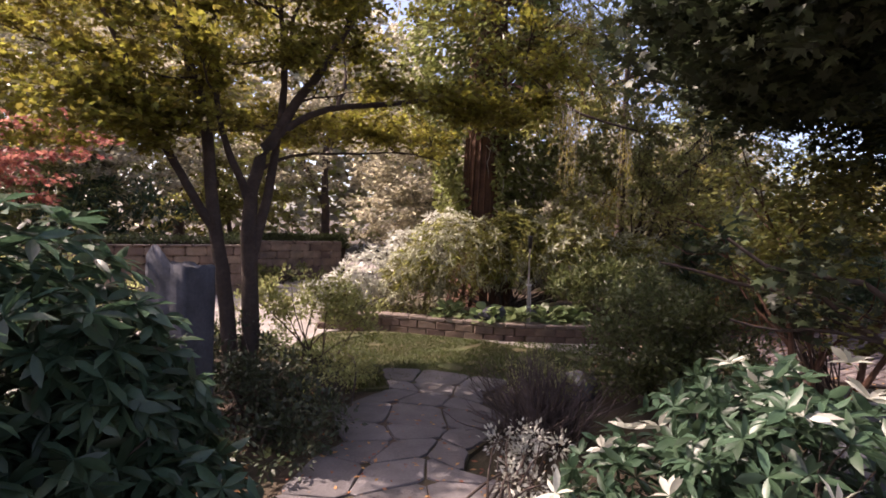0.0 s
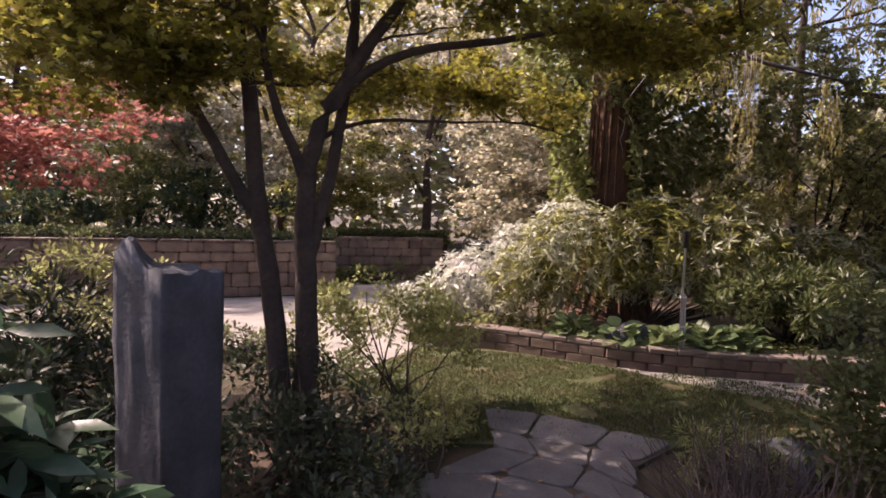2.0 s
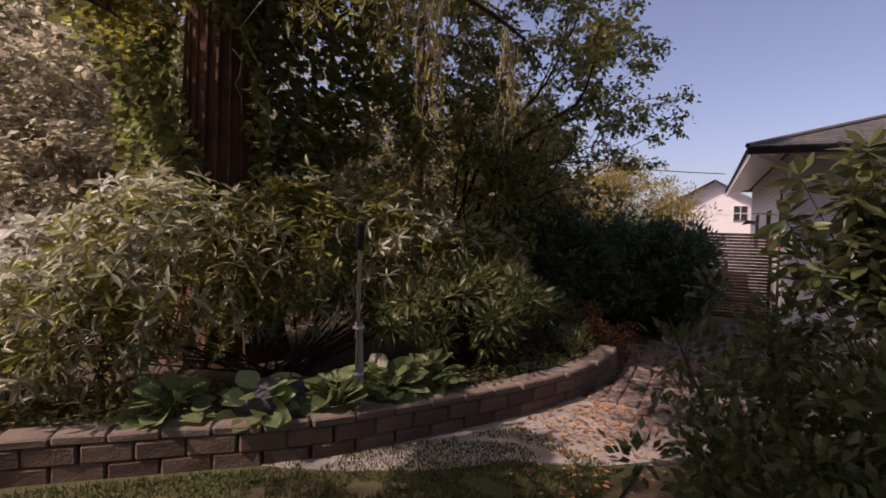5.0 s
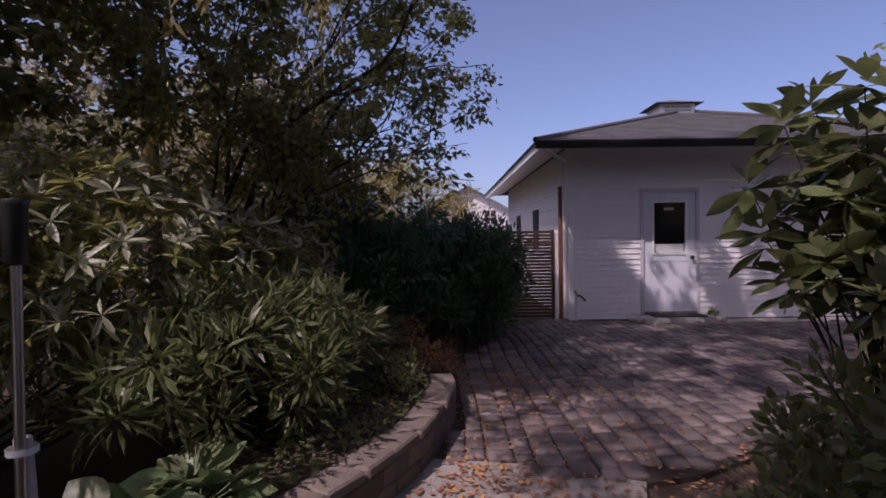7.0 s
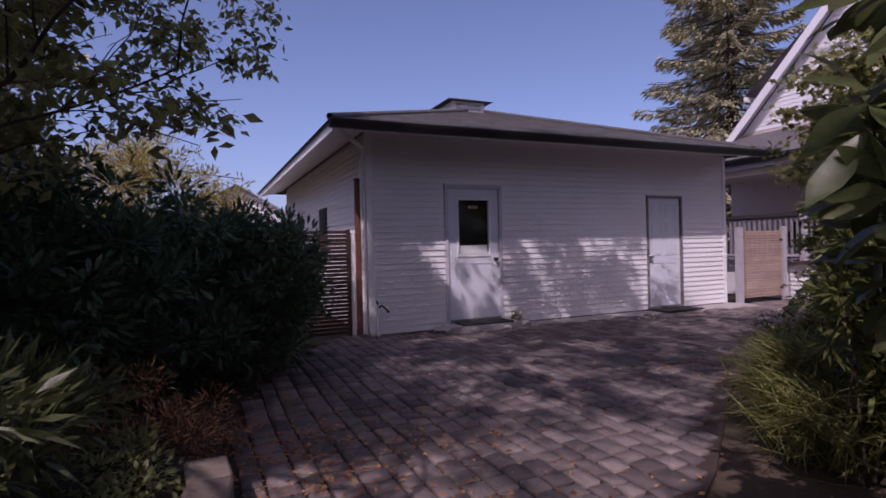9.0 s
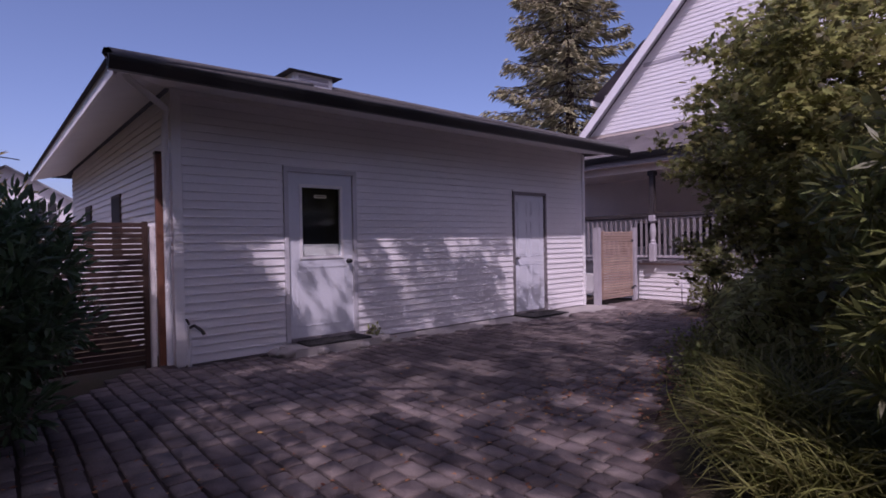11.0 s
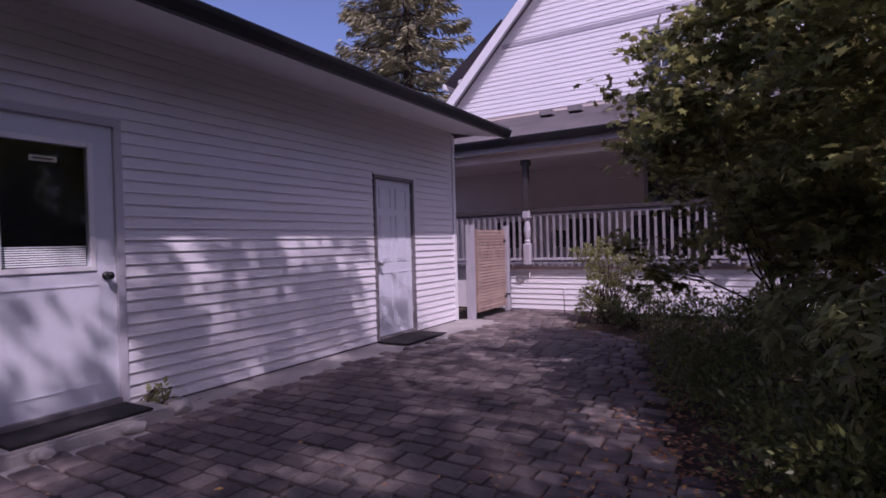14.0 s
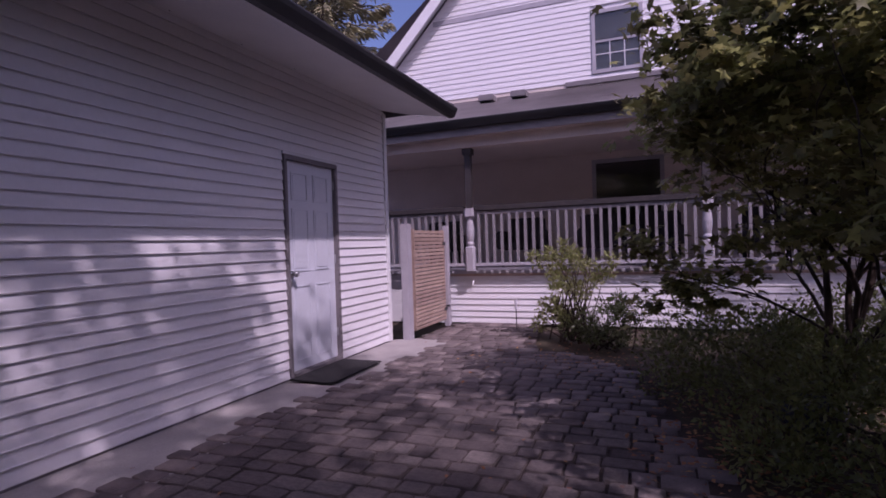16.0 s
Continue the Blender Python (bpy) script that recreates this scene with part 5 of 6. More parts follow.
def spruce(x, y, h, r, seed, mat, n):
    g = np.random.default_rng(seed)
    top = thing("spruce_tree", "tall spruce with drooping blue-green branches behind the house", "tree", "spruces", (x, y, 0))
    zs = np.linspace(0, h, 10)
    limbs = [(np.stack([x + 0 * zs, y + 0 * zs, zs], 1), np.linspace(0.3, 0.03, 10))]
    at, way = [], []
    for k in range(150):
        z = h * (0.12 + 0.86 * k / 150)
        a = k * 2.4 + g.uniform(-0.3, 0.3)
        L = r * (1 - z / h) ** 0.8 * g.uniform(0.7, 1.1) + 0.25
        q = np.linspace(0, 1, 7)[:, None]
        d = np.array((math.cos(a), math.sin(a), 0))
        line = np.array((x, y, z)) + d * L * q + np.array((0, 0, 1)) * (-0.35 * L * q + 0.22 * L * q ** 3)
        limbs.append((line, np.linspace(0.04, 0.01, 7)))
        m = int(n / 150)
        t = g.random(m) ** 0.7
        side = np.cross(d, (0, 0, 1))
        w = g.uniform(-1, 1, m) * 0.28 * L * (1.05 - t)
        p = np.array((x, y, z)) + d * (L * t)[:, None] + side * w[:, None] + np.array((0, 0, 1)) * (-0.35 * L * t + 0.22 * L * t ** 3 - 0.4 * np.abs(w) + g.normal(0, 0.05, m) - g.random(m) * 0.18)[:, None]
        at.append(p)
        way.append(d + side * np.sign(w)[:, None] * 0.8 + (0, 0, -0.5) + g.normal(0, 0.25, (m, 3)))
    tubes("trunk", limbs, BARK, top, 6)
    leaves("needles", np.concatenate(at), np.concatenate(way), 0.38, THIN, mat, top, seed, 0.8)


spruce(21.5, -16.5, 19, 5.2, 61, L_CONIFER, 36000)
spruce(26.0, -21.0, 20, 5.0, 62, L_CONIFER, 15000)

# ---------------------------------------------------------------- shrubs
shrub("rhododendron", "large dark rhododendron with long glossy leaves", (-0.45, 3.0, 0), [((-0.35, 3.0, 0.98), (0.6, 0.55, 0.8)), ((-1.05, 2.9, 1.0), (0.7, 0.7, 0.9)), ((-0.08, 2.85, 0.75), (0.44, 0.42, 0.7)), ((0.02, 3.0, 0.7), (0.36, 0.34, 0.45)), ((0.28, 3.2, 0.5), (0.26, 0.28, 0.5)), ((0.25, 2.65, 0.3), (0.38, 0.35, 0.3)), ((-0.75, 2.4, 0.8), (0.5, 0.45, 0.72))],
      9600, 0.15, LANCE, L_RHODO, 71, per=8, shell=0.6, stems=14, tilt=0.05)
shrub("rhododendron", "rhododendron with silvery young leaves beside the path", (2.5, 1.0, 0), [((2.5, 0.95, 0.55), (0.66, 0.6, 0.56)), ((2.95, 1.5, 0.55), (0.5, 0.5, 0.5)), ((2.3, 1.75, 0.3), (0.4, 0.4, 0.3))], 4200, 0.12, LANCE, L_RHODO, 72, per=7, shell=0.6)
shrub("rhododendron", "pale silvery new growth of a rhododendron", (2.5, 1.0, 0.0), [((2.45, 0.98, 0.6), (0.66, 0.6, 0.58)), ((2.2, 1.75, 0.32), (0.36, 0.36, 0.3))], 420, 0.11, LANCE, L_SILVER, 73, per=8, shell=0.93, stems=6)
shrub("azalea", "open azalea with small pale leaves beside the lawn", (2.1, 5.75, 0), [((2.05, 5.7, 0.8), (0.75, 0.55, 0.36)), ((2.5, 5.6, 0.65), (0.5, 0.4, 0.3)), ((1.6, 5.9, 0.75), (0.5, 0.4, 0.3))], 5000, 0.05, OVAL, L_LIGHT, 74, stems=4, tuft=0.14, shell=0.3)
shrub("low_shrub", "low dark border plants along the gravel drive", (1.2, 7.3, 0), [((1.7, 6.65, 0.14), (0.42, 0.32, 0.2)), ((1.3, 7.25, 0.14), (0.4, 0.4, 0.2)), ((0.8, 7.9, 0.15), (0.42, 0.4, 0.22)), ((1.95, 6.1, 0.12), (0.35, 0.3, 0.16))], 4200, 0.05, OVAL, L_DARK, 179, tuft=0.12)
shrub("low_shrub", "low silvery-leaved shrub at the path edge", (1.75, 4.55, 0), [((1.75, 4.55, 0.2), (0.42, 0.32, 0.26)), ((2.1, 4.95, 0.18), (0.32, 0.28, 0.22))], 2000, 0.04, OVAL, L_LIGHT, 75, tuft=0.1)
shrub("dark_shrub", "dark evergreen shrub behind the stone pillar", (-0.6, 4.6, 0), [((-0.5, 4.7, 0.45), (0.75, 0.6, 0.5)), ((-1.0, 3.9, 0.5), (0.6, 0.5, 0.55)), ((-0.35, 5.6, 0.4), (0.7, 0.5, 0.45)), ((-1.5, 5.2, 0.6), (0.8, 0.6, 0.65)), ((-0.75, 5.4, 0.85), (0.7, 0.5, 0.45)), ((0.25, 4.75, 0.3), (0.45, 0.4, 0.32))], 14000, 0.075, LANCE, L_DEEP, 178, tuft=0.17)
shrub("low_shrub", "low dark shrub under the maple", (1.05, 4.6, 0), [((0.95, 4.5, 0.22), (0.5, 0.4, 0.3)), ((1.3, 4.2, 0.15), (0.4, 0.35, 0.2)), ((0.9, 3.7, 0.12), (0.4, 0.4, 0.18)), ((1.5, 4.95, 0.2), (0.5, 0.4, 0.25)), ((1.85, 5.35, 0.14), (0.4, 0.35, 0.2)), ((1.3, 3.9, 0.12), (0.35, 0.4, 0.16)), ((1.1, 5.3, 0.35), (0.6, 0.5, 0.4))], 9000, 0.05, OVAL, L_DEEP, 76, tuft=0.13)
shrub("low_shrub", "pale small-leaved plant beside the flagstones", (1.8, 2.2, 0), [((2.1, 2.2, 0.14), (0.25, 0.3, 0.18)), ((2.4, 2.65, 0.16), (0.3, 0.28, 0.2))], 1200, 0.04, OVAL, L_SILVER, 77, tuft=0.1)
shrub("dark_shrub", "dense dark small-leaved shrub beside the paving", (4.7, 3.2, 0), [((4.62, 3.3, 0.72), (0.7, 0.64, 0.74)), ((5.15, 3.25, 0.5), (0.6, 0.5, 0.5)), ((4.2, 3.1, 0.5), (0.5, 0.5, 0.5)), ((4.9, 2.7, 0.7), (0.55, 0.45, 0.55))], 15000, 0.055, OVAL, L_DARK, 78, tuft=0.15)
shrub("low_shrub", "pale feathery plant at the lawn edge", (3.55, 3.75, 0), [((3.6, 3.7, 0.2), (0.4, 0.3, 0.24))], 1500, 0.05, THIN, L_LIGHT, 79, tuft=0.1)
gg = np.random.default_rng(80)
mag = thing("magnolia", "evergreen magnolia with large dark leaves in whorls", "shrub", at=(6.25, 2.3, 0))
tips = np.r_[[(5.95, 3.24, 1.86), (6.12, 3.28, 1.62), (6.1, 3.24, 1.42), (6.06, 3.16, 1.22), (6.2, 3.1, 1.5), (6.12, 2.98, 1.72), (5.9, 2.95, 2.0), (5.9, 2.98, 1.8), (5.9, 3.02, 1.55), (5.88, 2.92, 1.4), (5.9, 3.1, 1.3)],
             [(6.2, 2.95, 1.98), (6.35, 2.85, 2.05), (6.05, 2.7, 2.0)], gg.uniform((5.8, 2.4, 1.1), (6.3, 3.0, 1.9), (32, 3))] - (0, 0.07, 0)
tubes("woody_frame", stems_to(gg, (6.25, 2.3, 0), tips, 0.009), BARK, mag, 6, kind="stuff")
axis = norm(gg.normal(0, 0.22, tips.shape) + (0, 0.12, 1))
sa = norm(np.cross(axis, gg.normal(0, 1, tips.shape)))
sb = np.cross(axis, sa)
for ring, (lift, wide, drop) in enumerate(((0.0, 6, -0.1), (-0.06, 6, -0.45), (0.03, 4, 0.7))):
    k = gg.uniform(0, 6.28, (len(tips), 1)) + np.arange(wide) * 2 * np.pi / wide + gg.normal(0, 0.2, (len(tips), wide))
    way = np.cos(k)[..., None] * sa[:, None] + np.sin(k)[..., None] * sb[:, None] + axis[:, None] * (drop + gg.uniform(-0.2, 0.3, k.shape))[..., None]
    leaves("leaf_whorl", np.repeat(tips + axis * lift, wide, 0), way.reshape(-1, 3), 0.18, ELLIPSE, L_DARK, mag, 180 + ring, 0.9)
BEDR = [((5.0, 7.2, 1.15), (0.95, 0.6, 0.7)), ((5.9, 6.9, 1.3), (0.9, 0.6, 0.7)), ((6.9, 6.4, 1.2), (0.95, 0.6, 0.7)), ((7.8, 6.0, 1.0), (0.8, 0.6, 0.6)), ((4.4, 7.5, 0.8), (0.6, 0.5, 0.5)), ((8.5, 6.2, 1.05), (0.8, 0.55, 0.6)), ((9.4, 6.3, 0.9), (0.6, 0.5, 0.5))]
tall = shrub("rhododendron", "tall rhododendron with sunlit narrow leaves in the raised bed", (5.8, 6.9, 0.2), BEDR, 11500, 0.125, NARROW, L_OLIVE, 81, per=7, shell=0.6, stems=14)
gg = np.random.default_rng(88)
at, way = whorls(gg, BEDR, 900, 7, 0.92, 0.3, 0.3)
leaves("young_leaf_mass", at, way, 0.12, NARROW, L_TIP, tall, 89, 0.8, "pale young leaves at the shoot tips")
# The strong sun on these pale leaves is partly put into their colour.
shrub("rhododendron", "pale-leaved rhododendron beside the drive, sun glare put into its leaf colour", (4.2, 8.3, 0.1), [((4.0, 8.25, 0.72), (0.7, 0.55, 0.5)), ((4.6, 7.95, 1.1), (0.6, 0.5, 0.5)), ((3.4, 8.6, 0.42), (0.55, 0.5, 0.35)), ((5.1, 7.65, 1.5), (0.5, 0.4, 0.42))], 4600, 0.12, LANCE, L_SILVER, 82, per=7, shell=0.6)
shrub("bamboo_shrub", "sunlit yellow-green shrub with narrow leaves over the bed wall", (7.2, 5.7, 0.2), [((6.6, 5.85, 0.85), (0.75, 0.42, 0.45)), ((7.3, 5.5, 0.8), (0.7, 0.4, 0.4)), ((8.1, 5.35, 0.6), (0.6, 0.4, 0.35)), ((6.9, 5.45, 0.6), (0.5, 0.3, 0.3))], 6500, 0.12, THIN, L_DARK, 83, tuft=0.16, up=0.6, stems=24)
shrub("dry_plant", "dry reddish seed heads at the end of the bed", (9.1, 5.0, 0.0), [((9.1, 5.0, 0.35), (0.45, 0.3, 0.3)), ((8.6, 4.75, 0.3), (0.4, 0.28, 0.28)), ((9.3, 4.6, 0.15), (0.4, 0.3, 0.2))], 2800, 0.05, THIN, L_LITTER, 84, tuft=0.12, stems=16, stem_mat=BARKRED)
shrub("low_shrub", "low pale variegated plant at the bed end", (8.3, 4.95, 0.2), [((8.2, 4.95, 0.32), (0.4, 0.22, 0.18))], 1300, 0.04, OVAL, L_LIGHT, 85, tuft=0.1)
shrub("laurel", "broad dark green laurel before the slatted fence", (10.8, 4.9, 0), [((10.7, 4.9, 0.95), (1.15, 0.85, 0.9)), ((11.4, 4.2, 0.85), (0.75, 0.8, 0.85)), ((9.9, 5.5, 1.0), (0.9, 0.7, 0.85)), ((12.3, 4.6, 0.9), (0.7, 0.9, 0.9)), ((10.0, 5.6, 1.25), (0.9, 0.7, 0.7)), ((11.1, 3.95, 1.1), (0.65, 0.6, 0.55))], 36000, 0.10, LANCE, L_LAUREL, 86, tuft=0.2, stems=20, shell=0.65)
for i, (x, y) in enumerate(((5.35, 5.98), (5.75, 5.78), (6.05, 5.62), (4.95, 6.3), (4.6, 6.75))):
    hn = 58 if i < 3 else 40
    gg = np.random.default_rng(90 + i)
    h = thing("hosta", "hosta clump with broad pale green leaves on the bed edge", "plant", "hostas", (x, y, 0.2))
    a = gg.uniform(0, 6.28, hn)
    el = gg.uniform(0.1, 0.9, hn)
    r = 0.04 + 0.17 * (1 - el)
    at = np.stack([x + r * np.cos(a), y + r * np.sin(a), 0.24 + 0.2 * el], 1)
    way = np.stack([np.cos(a), np.sin(a), el - 0.15], 1)
    tubes("stalk_tuft", [(np.array([(x, y, 0.2), (p + (x, y, 0.2)) / 2 + (0, 0, 0.04), p]), [0.005, 0.004, 0.003]) for p in at], L_HOSTA, h, 4, kind="stuff")
    for p, w in zip(at[:18], way[:18]):
        leaves("leaf", [p], [w], 0.17, HEART, L_HOSTA, h, int(p[0] * 1000), 1.0, kind="")
    leaves("foliage", at[18:], way[18:], 0.155, HEART, L_HOSTA, h, i, 1.0)
gg = np.random.default_rng(97)
cover = thing("ground_cover", "low mixed leaves and fallen litter over the raised bed", "ground cover", at=(5, 6.5, 0.2), kind="stuff")
pts = []
while len(pts) < 2600:
    s = gg.uniform(0.2, seg[-1] - 0.2)
    (x, y), a = along_edge(s)
    d = gg.uniform(0.12, 0.9)
    pts.append((x - math.sin(radians(a)) * d, y + math.cos(radians(a)) * d, 0.21 + gg.random() * 0.07))
leaves("foliage", pts, gg.normal(0, 1, (2600, 3)) * (1, 1, 0.4), 0.06, OVAL, L_LIGHT, cover, 98)

twiggy = thing("dead_heather", "dead grey-brown twiggy bush beside the path", "shrub", at=(2.95, 3.05, 0))
gg = np.random.default_rng(99)
tw = []
for k in range(420):
    a, el = gg.uniform(0, 6.28), gg.uniform(0.35, 1.5)
    d = np.array((math.cos(a) * math.cos(el), math.sin(a) * math.cos(el), math.sin(el)))
    b = np.array((2.95, 3.05, 0.0)) + np.r_[gg.normal(0, 0.14, 2), 0]
    L = gg.uniform(0.4, 0.72)
    q = b + np.cumsum(np.r_[np.zeros((1, 3)), d * L / 4 + gg.normal(0, 0.025, (4, 3))], 0)
    q[:, 2] = np.abs(q[:, 2])
    tw.append((q, np.linspace(0.006, 0.002, 5)))
tubes("woody_base", tw[:60], BARK, twiggy, 5, kind="stuff")
tubes("twig_mass", tw[60:], TWIG, twiggy, 4, kind="stuff")

for nm, lab, lo, hi, seed in (("clipped_hedge", "clipped dark hedge above the stone wall", (-7, 12.4, 0.9), (2.9, 13.1, 1.16), 101), ("clipped_hedge", "clipped dark hedge behind the drive", (2.9, 14.6, 0.85), (6.4, 15.3, 1.16), 102)):
    gg = np.random.default_rng(seed)
    h = thing(nm, lab, "hedge", "hedges", ((lo[0] + hi[0]) / 2, (lo[1] + hi[1]) / 2, 0))
    box("inner_wood", (lo[0] + 0.08, lo[1] + 0.08, 0), (hi[0] - 0.08, hi[1] - 0.08, hi[2] - 0.07), BARK, h, 0)
    p = gg.uniform(lo, hi, (9000, 3))
    p[:4500, 1] = lo[1] + gg.normal(0, 0.03, 4500)
    p[4500:, 2] = hi[2] + gg.normal(0, 0.03, 4500)
    leaves("foliage", p, gg.normal(0, 1, p.shape) + (0, -0.5, 0.5), 0.07, OVAL, L_DARK, h, seed)
shrub("low_shrub", "low green border plants along the stone wall", (4.0, 13.7, 0), [((3.5, 13.7, 0.2), (0.7, 0.3, 0.25)), ((4.8, 13.7, 0.2), (0.9, 0.3, 0.25))], 2400, 0.07, OVAL, L_IVY, 103, tuft=0.14)
shrub("tall_laurel", "dark broadleaf shrubs behind the hedge", (-1.0, 14.2, 0), [((-2.5, 14.0, 1.4), (1.8, 0.8, 1.1)), ((0.6, 14.2, 1.5), (1.8, 0.8, 1.2)), ((-5.5, 14.0, 1.4), (1.6, 0.8, 1.1))], 8000, 0.15, LANCE, L_RHODO, 104, tuft=0.25)
shrub("tall_laurel", "tall green shrubs along the back of the garden", (12.5, 9.5, 0.2), [((8.0, 9.3, 1.0), (1.4, 0.9, 0.9)), ((10.5, 9.6, 1.2), (1.5, 0.9, 1.1)), ((13.0, 7.6, 1.0), (1.4, 0.9, 0.9)), ((14.8, 6.6, 0.9), (1.1, 0.9, 0.8))], 9000, 0.11, LANCE, L_IVY, 105, tuft=0.25, stems=20)

shrub("golden_conifer", "golden yellow-green conifer behind the slatted fence", (16.3, 5.4, 0), [((16.4, 5.3, 2.1), (1.6, 1.2, 1.4)), ((16.0, 4.41, 2.12), (0.6, 0.5, 0.6)), ((16.0, 3.90, 1.92), (0.6, 0.5, 0.6)), ((14.8, 6.4, 1.7), (1.3, 1.0, 1.15)), ((15.6, 5.6, 2.7), (1.0, 0.8, 0.55))], 17000, 0.12, THIN, L_GOLD, 109, tuft=0.24)
shrub("pale_shrub", "sunlit pale shrub before the stone wall", (-0.9, 7.9, 0), [((-0.6, 7.9, 0.7), (0.9, 0.5, 0.6)), ((-2.4, 7.7, 0.6), (1.0, 0.6, 0.6)), ((0.35, 8.1, 0.4), (0.4, 0.3, 0.35))], 5000, 0.07, OVAL, L_LIGHT, 106, tuft=0.16)
gg = np.random.default_rng(107)
woods = thing("backdrop_woods", "far sunlit woods behind the garden", "woods", at=(6, 34, 0), kind="stuff")
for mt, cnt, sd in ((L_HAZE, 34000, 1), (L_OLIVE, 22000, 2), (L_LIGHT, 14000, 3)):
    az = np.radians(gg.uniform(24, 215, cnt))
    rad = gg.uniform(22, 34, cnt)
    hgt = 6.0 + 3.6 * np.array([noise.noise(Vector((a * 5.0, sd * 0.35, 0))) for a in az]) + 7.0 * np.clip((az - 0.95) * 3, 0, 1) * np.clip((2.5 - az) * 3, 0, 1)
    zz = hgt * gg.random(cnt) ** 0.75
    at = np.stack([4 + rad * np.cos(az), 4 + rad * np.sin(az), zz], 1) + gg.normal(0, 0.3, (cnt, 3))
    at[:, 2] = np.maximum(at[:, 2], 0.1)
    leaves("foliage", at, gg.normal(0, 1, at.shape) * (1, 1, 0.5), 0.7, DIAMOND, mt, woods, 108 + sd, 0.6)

shrub("weed", "small green weed growing beside the door step", (12.98, -0.12, 0.01), [((12.97, -0.12, 0.1), (0.09, 0.08, 0.08))], 60, 0.07, OVAL, L_LIGHT, 140, tuft=0.05, stems=3, category="weed")
shrub("fern", "pale green fern frond clump at the lawn edge", (3.85, 3.75, 0), [((3.85, 3.75, 0.14), (0.3, 0.25, 0.16))], 900, 0.05, THIN, L_LIGHT, 141, tuft=0.08, stems=6, category="fern")

# right of the paving
tree("vine_maple", "vine maple with dark and yellow-green lobed leaves", (8.7, -3.3, 0), [((0.08, 0.3, 1), 1.2, 0.035), ((0.0, 0.45, 1), 1.3, 0.035), ((-0.25, 0.3, 1), 1.4, 0.04), ((0.0, 0.05, 1), 1.3, 0.03), ((-0.3, 0.5, 1), 1.2, 0.03)],
     [((8.9, -2.4, 2.4), (1.05, 1.0, 0.95)), ((8.3, -2.6, 3.1), (1.3, 1.2, 1.0)), ((8.2, -1.1, 1.7), (0.7, 0.8, 0.75)), ((9.35, -2.9, 2.2), (0.6, 0.6, 0.65)), ((8.3, -1.9, 2.9), (0.7, 0.6, 0.8)), ((8.2, -0.7, 2.5), (0.65, 0.65, 0.7)), ((8.6, -2.0, 1.35), (0.7, 0.8, 0.35)), ((8.2, -1.3, 1.05), (0.5, 0.7, 0.5)), ((7.7, -0.6, 1.6), (0.6, 0.7, 0.8))],
     38000, 0.075, PALM, L_VINE, 110, depth=3, per_tip=0.22, tuft=0.26, flat=0.45, shell=0.4, spread=0.4)
shrub("low_hedge", "low spreading dark shrub under the vine maple", (8.9, -3.2, 0), [((9.15, -3.7, 0.26), (0.8, 0.85, 0.42)), ((8.75, -2.1, 0.26), (0.75, 1.0, 0.42)), ((8.4, -0.5, 0.26), (0.55, 0.75, 0.38)), ((8.2, -4.2, 0.3), (0.9, 1.0, 0.45))], 36000, 0.042, OVAL, L_IVY, 111, tuft=0.2, stems=6, shell=0.55)
shrub("dogwood", "shrub with pale drooping leaf sprigs beside the paving", (8.2, -1.0, 0), [((8.55, -1.2, 0.75), (0.35, 0.4, 0.3)), ((8.25, -0.3, 0.62), (0.36, 0.4, 0.34)), ((8.3, -0.6, 0.7), (0.35, 0.4, 0.4)), ((8.5, -1.9, 0.85), (0.4, 0.4, 0.25))], 2600, 0.085, LANCE, L_LIGHT, 116, per=5, shell=0.7, stems=14, tilt=-0.1)
shrub("round_shrub", "rounded small-leaved shrub before the porch", (10.35, -5.35, 0), [((10.35, -5.35, 0.3), (0.5, 0.4, 0.32))], 3500, 0.04, OVAL, L_DARK, 112, tuft=0.1)
shrub("flowering_shrub", "open light-leaved shrub before the porch skirt", (10.75, -5.7, 0), [((10.75, -5.7, 0.85), (0.45, 0.4, 0.42)), ((11.1, -5.8, 0.3), (0.3, 0.25, 0.26))], 3200, 0.055, OVAL, L_LIGHT, 113, tuft=0.1, stems=14)
shrub("pine_shrub", "blue-green dwarf pine beside the paving", (7.12, 1.15, 0), [((7.12, 1.15, 1.15), (0.36, 0.36, 0.75)), ((7.0, 0.9, 0.5), (0.4, 0.4, 0.45))], 9000, 0.11, THIN, L_IVY, 114, tuft=0.1, stems=8)
shrub("broadleaf_shrub", "dark broadleaf shrub between pine and maple", (7.3, 0.0, 0), [((7.3, 0.0, 0.9), (0.8, 0.8, 0.9)), ((7.2, -1.7, 1.0), (0.8, 0.8, 0.8))], 5000, 0.08, OVAL, L_DARK, 115, tuft=0.2)

ARCH = (np.array([(-.008, 0, 0), (.008, 0, 0), (-.008, .3, .2), (.008, .3, .2), (-.007, .6, .26), (.007, .6, .26), (-.005, .85, .14), (.005, .85, .14), (0, 1, -.02)]),
        np.array([(0, 1, 3), (0, 3, 2), (2, 3, 5), (2, 5, 4), (4, 5, 7), (4, 7, 6), (6, 7, 8)]))
gg = np.random.default_rng(120)
for x, y, n, L in ((7.75, 0.65, 2200, 0.68), (7.4, 1.15, 1100, 0.56)):
    tuftg = thing("ornamental_grass", "arching yellow-green ornamental grass clump", "grass", "grass clumps", (x, y, 0))
    a = gg.uniform(0, 6.28, n)
    way = np.stack([np.cos(a), np.sin(a), gg.uniform(0.15, 1.7, n)], 1)
    at = np.stack([x + gg.normal(0, 0.09, n), y + gg.normal(0, 0.09, n), np.full(n, -0.02)], 1)
    leaves("blades", at, way, L, ARCH, L_GRASS, tuftg, 121, 1.0)

